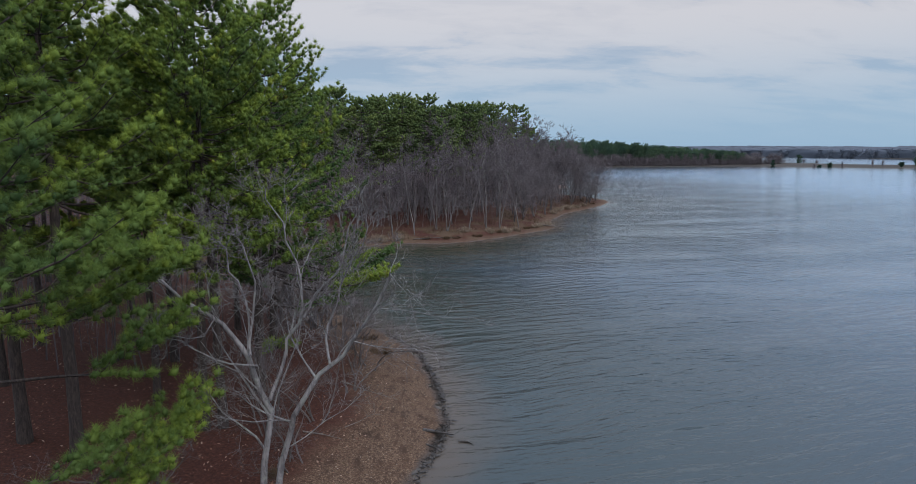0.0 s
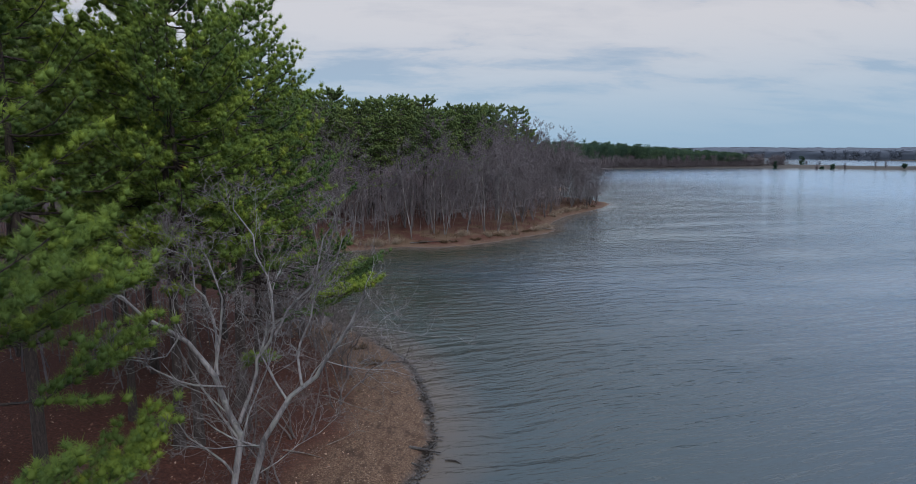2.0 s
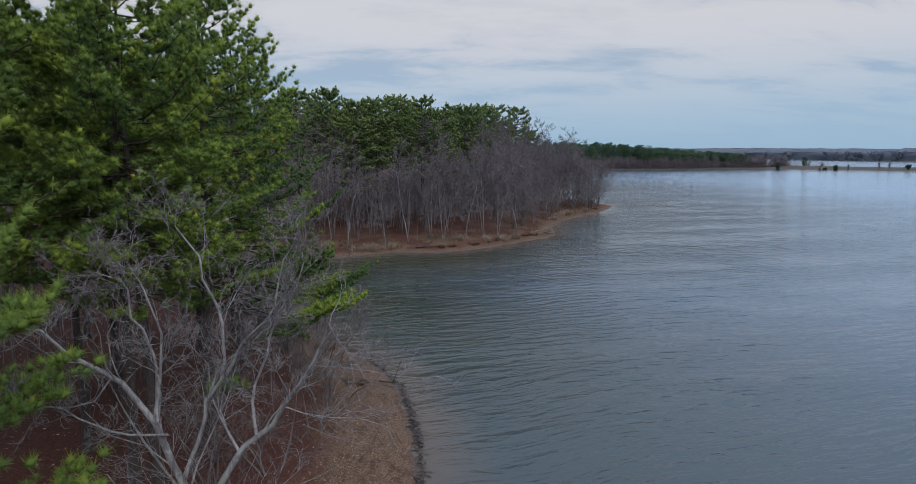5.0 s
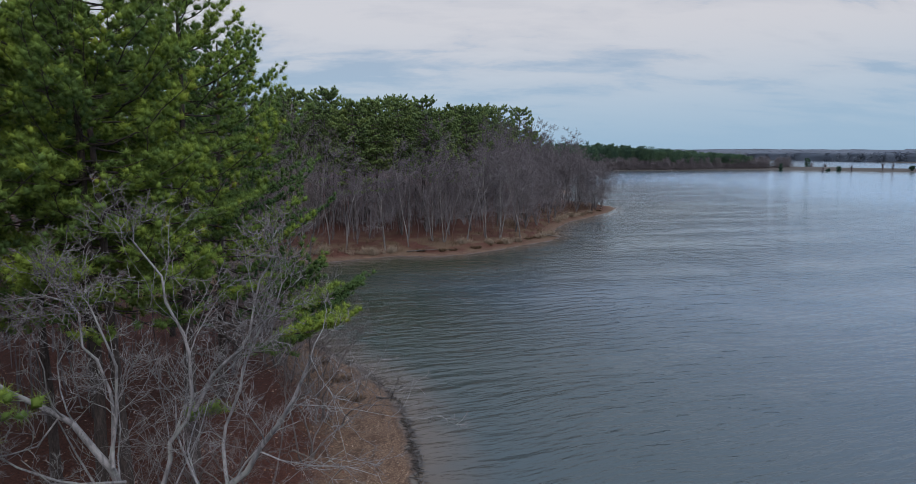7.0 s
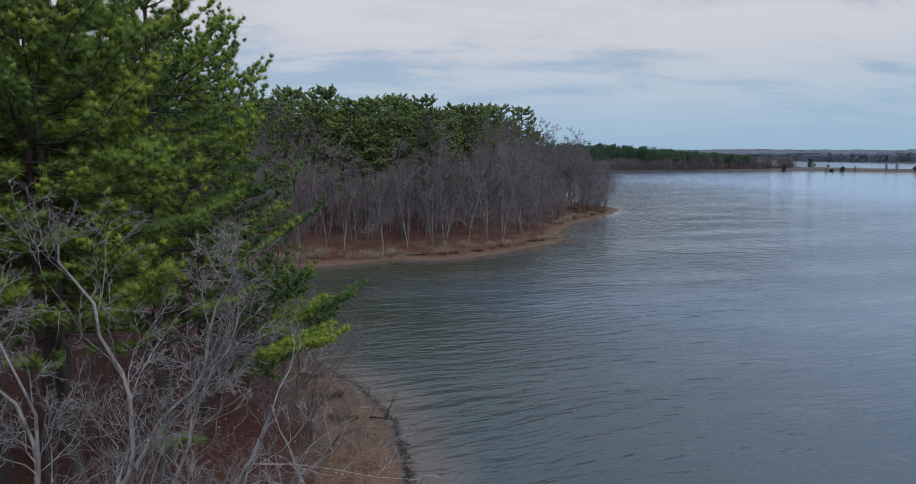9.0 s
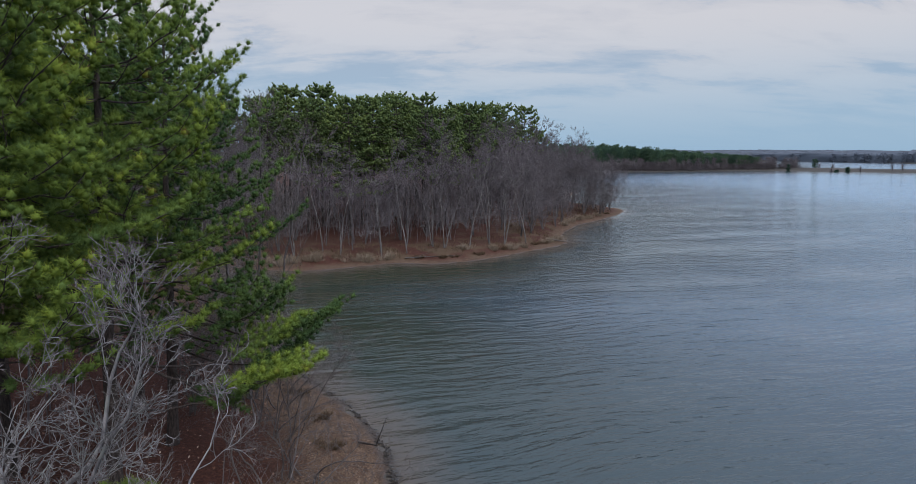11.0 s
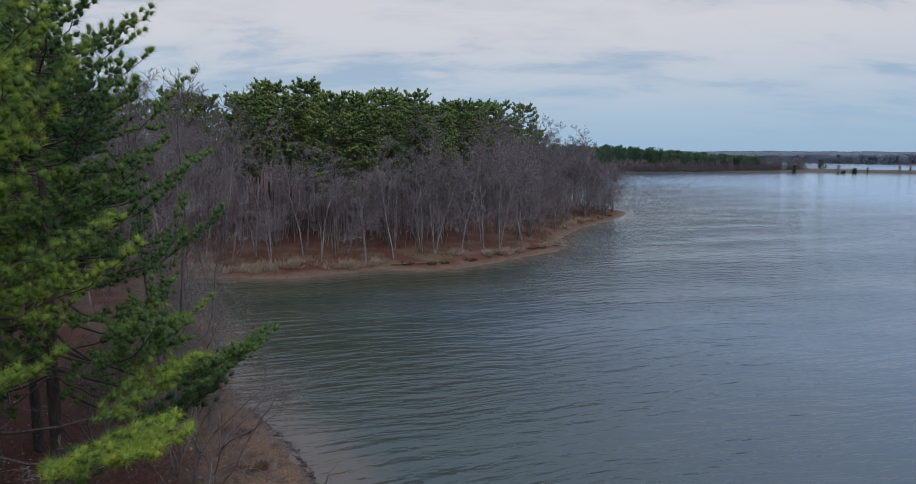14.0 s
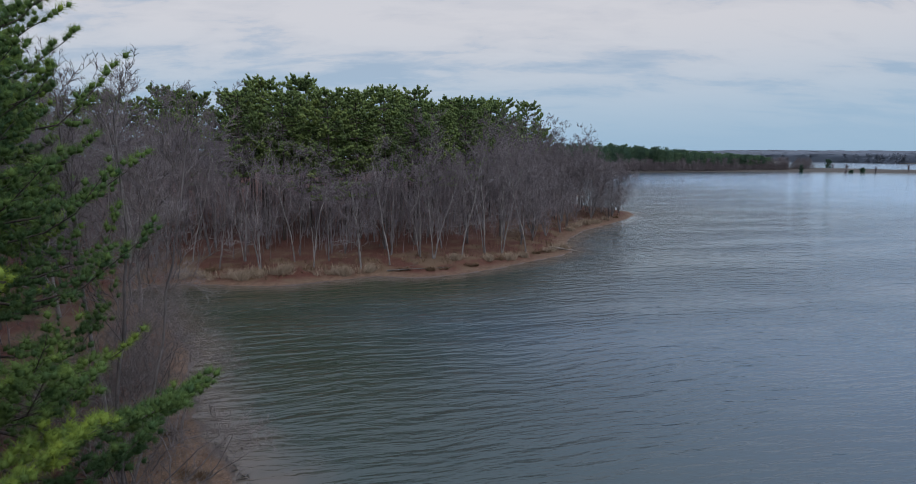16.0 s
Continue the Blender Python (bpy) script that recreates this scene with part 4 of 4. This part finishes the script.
# ---- reeds, sedge, driftwood ----
def blades(rng, soup, n, spread, h, width, lean=0.35):
    hub = rng.normal(0, 0.75, (max(n // 45, 1), 2)) * np.array(spread)
    who = rng.integers(0, len(hub), n)
    tuft = rng.uniform(0.55, 1.1, len(hub))
    off = rng.normal(0, 0.16, (n, 2)) * h
    p = hub[who] + off
    base = np.stack([p[:, 0], p[:, 1], np.full(n, -0.05)], 1)
    way = unit(np.stack([rng.normal(0, lean, n) + off[:, 0] * 1.6 / h, rng.normal(0, lean, n) + off[:, 1] * 1.6 / h, np.ones(n)], 1))
    ln = h * tuft[who] * rng.uniform(0.45, 1.1, n)
    mid = base + way * (ln * 0.6)[:, None]
    tip = mid + unit(way + np.stack([rng.normal(0, 0.5, n), rng.normal(0, 0.5, n), -0.2 * np.ones(n)], 1)) * (ln * 0.4)[:, None]
    side = unit(np.stack([rng.normal(0, 1, n), rng.normal(0, 1, n), np.zeros(n)], 1)) * width
    v = np.stack([base - side, base + side, mid + side * 0.8, mid - side * 0.8, tip], 1)
    k = np.arange(n)[:, None] * 5
    soup.add(v, k + np.array([[3, 2, 4]]), k + np.array([[0, 1, 2, 3]]), np.repeat(np.clip(rng.normal(0.55, 0.22, n), 0, 1), 5))


def reeds():
    rng = np.random.default_rng(51)
    big = []
    for k, (sx, h) in enumerate(((1.1, 1.5), (1.6, 1.3), (0.8, 1.1))):
        s = Soup()
        blades(rng, s, 420, (sx, 0.55), h, 0.018, 0.4)
        big.append(new("reed_clump", s.mesh("reed_clump", REED)))
    sedge = []
    for k in range(2):
        s = Soup()
        blades(rng, s, 360, (0.6, 0.3), 0.6, 0.022, 0.7)
        sedge.append(new("sedge_tuft", s.mesh("sedge_tuft", BROWN_GRASS)))
    used = set()
    for k, x, y, r, s in [(0, -25.1, 82.9, 0, 1), (1, -21.6, 82.6, 5, 1), (0, -19.0, 82.4, 0, 1.15), (1, -17.0, 83.2, 0, 1.1), (2, -15.6, 84.0, 0, 1), (1, -12.0, 84.9, 10, 0.95), (0, -9.8, 85.4, 12, 1.0),
                          (2, -7.8, 86.8, 0, 1), (0, 1.0, 91.6, 30, 0.8), (2, 4.6, 93.2, 30, 0.9), (0, 7.0, 95.4, 35, 0.9), (2, 8.8, 97.0, 40, 0.9), (1, 12.6, 102.0, 60, 0.9), (0, 14.3, 104.3, 50, 0.95),
                          (1, 20.2, 130.0, 65, 1.0), (0, 22.0, 133.0, 60, 1.05), (1, 24.6, 136.6, 55, 1.0), (2, 27.2, 141.0, 55, 0.9), (0, 18.0, 124.0, 70, 0.8)]:
        ob = (stand if k not in used else again)(big[k], x, y, r, s)
        used.add(k)
        tagged(ob, "clump of dry straw-coloured reeds on the shore", "reeds", "reed clumps")
    ring = set()
    for x, y, r, s in [(-4.2, 87.2, 0, 0.9), (-1.6, 87.6, 0, 1), (-0.2, 88.2, 10, 0.8), (2.8, 90.4, 30, 1), (-13.6, 85.2, 0, 0.8), (5.8, 94.6, 40, 1), (10.6, 99.6, 45, 0.9), (12.0, 101.0, 45, 1.0),
                       (-6.6, 22.2, 0, 0.7), (-4.5, 37.2, 0, 0.8), (-5.6, 40.2, 30, 0.8), (-7.5, 43.5, 0, 0.8), (-23.0, 84.2, 0, 1), (30.0, 146.5, 60, 1.0), (-10.2, 47.5, 10, 0.9)]:
        k = len(ring) % 2 if len(ring) < 2 else int(rng.integers(0, 2))
        ob = (stand if k not in ring else again)(sedge[k], x, y, r, s)
        ring.add(k)
        tagged(ob, "low tuft of brown winter sedge", "grass", "sedge tufts")
    t = Soup()
    blades(rng, t, 90, (0.14, 0.14), 0.75, 0.01, 0.45)
    ob = stand(new("grass_tuft", t.mesh("grass_tuft", REED)), -4.45, 21.2)
    tagged(ob, "single pale dry grass tuft on the beach", "grass")


reeds()


def driftwood():
    rng = np.random.default_rng(61)

    def log(name, pts, r, mat, label, cat, limbs=3):
        s = Soup()
        pts = np.array(pts, float)
        o = pts[0].copy()
        bough(rng, pts - o, r, 0, [(limbs, 0.45, 45), (3, 0.5, 40)], s, s)
        ob = new(name, s.mesh(name, mat, True))
        ob.location = o
        tagged(ob, label, cat)

    TW[:] = 1.2, 0.2

    def g(x, y, up=0.06):
        return (x, y, ground_z(x, y) + up)

    log("fallen_branch", [g(-4.75, 26.1), g(-4.2, 26.5, 0.2), g(-3.6, 27.0, 0.45)], 0.03, DEADWOOD, "bleached dead branch lying on the gravel", "branch", 4)
    log("fallen_branch", [g(-6.3, 25.3), g(-5.5, 25.2, 0.1), g(-4.7, 25.1, 0.05)], 0.04, DEADWOOD, "weathered fallen branch half in leaf litter", "branch", 4)
    log("fallen_branch", [g(-5.4, 29.2, 0.9), g(-4.2, 28.6, 0.8), g(-3.2, 28.9, 0.5)], 0.035, DEADWOOD, "dead grey branch hanging low over the beach", "branch", 6)
    log("dead_limb", [g(-3.4, 37.8, 0.1), g(-2.6, 37.2, 0.3), g(-2.2, 37.2, 1.4)], 0.06, DRIFT, "dark dead limb standing up at the water's edge", "branch", 5)
    log("driftwood", [(-1.5, 26.9, 0.05), (-0.7, 26.6, 0.08), (-0.2, 26.5, 0.04)], 0.1, DRIFT, "wet black driftwood at the water's edge", "driftwood", 4)
    log("driftwood", [(0.0, 25.9, 0.0), (0.4, 25.8, 0.05), (0.6, 25.6, 0.02)], 0.07, DRIFT, "short wet black driftwood in the shallows", "driftwood", 2)
    log("driftwood", [(-1.3, 25.5, 0.04), (-0.9, 25.2, 0.05), (-0.7, 24.9, 0.02)], 0.07, DRIFT, "short wet black driftwood in the shallows", "driftwood", 2)
    log("fallen_log", [g(12.5, 103.0, 0.2), g(14.6, 102.2, 0.3), (16.6, 101.6, 0.1)], 0.14, DEADWOOD, "fallen grey log reaching into the lake", "log", 5)
    log("fallen_log", [g(-6.0, 86.6, 0.15), g(-3.0, 87.0, 0.2), g(0.5, 88.6, 0.15)], 0.07, DRIFT, "dark fallen log along the bank", "log", 6)
    # black flotsam along the near water line
    s = Soup()
    y = np.concatenate([rng.uniform(20, 47, 420), rng.normal(26, 1.4, 200), rng.normal(33.5, 2.4, 260)])
    for yy in y:
        x = np.interp(yy, [19, 23, 26, 28, 31.5, 34.3, 37.5, 40.2, 43, 45.2, 48], [-2.4, -1.5, -0.75, -0.55, -1.0, -1.5, -2.3, -3.5, -5.2, -7, -9])
        x += rng.normal(0.06, 0.1)
        a = rng.uniform(0, 6.28)
        ln = rng.uniform(0.08, 0.4)
        s.cones([(x, yy, 0.03)], [(x + ln * math.cos(a), yy + ln * math.sin(a), 0.05)], [rng.uniform(0.012, 0.04)])
    tagged(new("flotsam", s.mesh("flotsam", DRIFT)), "black wet sticks and debris along the water line", "driftwood", kind="stuff")


driftwood()


def bank_grass():
    """Dry brown grass and sedge on the low bank of the far point."""
    rng = np.random.default_rng(57)
    n = 26000
    x, y = rng.uniform(-34, 36, n), rng.uniform(76, 166, n)
    d = inland_distance(x, y)
    lumps = wavy(2.3 * x, 2.1 * y) + 0.6 * wavy(0.8 * y, 0.9 * x)
    k = (d > 2.0 + 0.5 * lumps) & (d < 9.5) & (rng.uniform(0, 1, n) < np.clip(0.45 + 0.5 * lumps, 0.1, 1) * np.clip((10.5 - d) / 5, 0, 1))
    x, y, d = x[k], y[k], d[k]
    base = np.stack([x, y, height_from(d, x, y) - 0.03], 1)
    soup = Soup()
    n = len(x)
    for _ in range(3):
        lean = np.stack([rng.normal(0, 0.5, n), rng.normal(0, 0.5, n), np.ones(n)], 1)
        at = base + np.stack([rng.normal(0, 0.12, n), rng.normal(0, 0.12, n), np.zeros(n)], 1)
        tip = at + unit(lean) * rng.uniform(0.25, 0.75, n)[:, None]
        side = unit(np.stack([rng.normal(0, 1, n), rng.normal(0, 1, n), np.zeros(n)], 1)) * 0.03
        soup.add(np.stack([at - side, at + side, tip], 1), np.arange(n * 3).reshape(-1, 3), None, np.repeat(rng.uniform(0, 1, n), 3))
    tagged(new("bank_grass", soup.mesh("bank_grass", BROWN_GRASS)), "dry brown grass on the low bank under the bare trees", "grass", kind="stuff")


bank_grass()


def scattered():
    rng = np.random.default_rng(71)
    s, q = Soup(), Soup()
    n = 5200
    x, y = rng.uniform(-24, -2, n), rng.uniform(14, 52, n)
    d = inland_distance(x, y)
    k = d > 2.5
    x, y, d = x[k], y[k], d[k]
    z = height_from(d, x, y) + 0.025
    a = rng.uniform(0, 6.28, len(x))
    r = rng.uniform(0.03, 0.075, len(x))
    c = np.stack([x, y, z], 1)
    e = np.stack([np.cos(a), np.sin(a), rng.normal(0, 0.3, len(x))], 1) * r[:, None]
    f = np.stack([-np.sin(a), np.cos(a), rng.normal(0, 0.3, len(x))], 1) * (0.6 * r)[:, None]
    s.add(np.stack([c - e, c + f, c + e, c - f], 1), None, np.arange(len(x) * 4).reshape(-1, 4), np.repeat(rng.uniform(0, 1, len(x)), 4))
    tagged(new("leaf_litter", s.mesh("leaf_litter", DEAD_LEAF)), "fallen brown leaves on the forest floor", "leaves", kind="stuff")
    n = 16000
    y = rng.uniform(15, 50, n)
    x = rng.uniform(-14, 0, n)
    d = inland_distance(x, y)
    k = (d > -0.3) & (d < 3.6)
    x, y, d = x[k], y[k], d[k]
    z = height_from(d, x, y)
    r = rng.uniform(0.012, 0.042, len(x))
    o = np.array([[1, 0, 0], [-0.5, 0.87, 0], [-0.5, -0.87, 0], [0, 0, 0.8]])
    v = np.stack([x, y, z], 1)[:, None] + o[None] * r[:, None, None]
    b = np.arange(len(x))[:, None] * 4
    q.add(v, np.concatenate([b + np.array([[0, 1, 3]]), b + np.array([[1, 2, 3]]), b + np.array([[2, 0, 3]])]), None, np.repeat(rng.uniform(0, 1, len(x)), 4))
    tagged(new("pebbles", q.mesh("pebbles", STONE)), "small pale pebbles on the gravel beach", "stones", kind="stuff")


scattered()
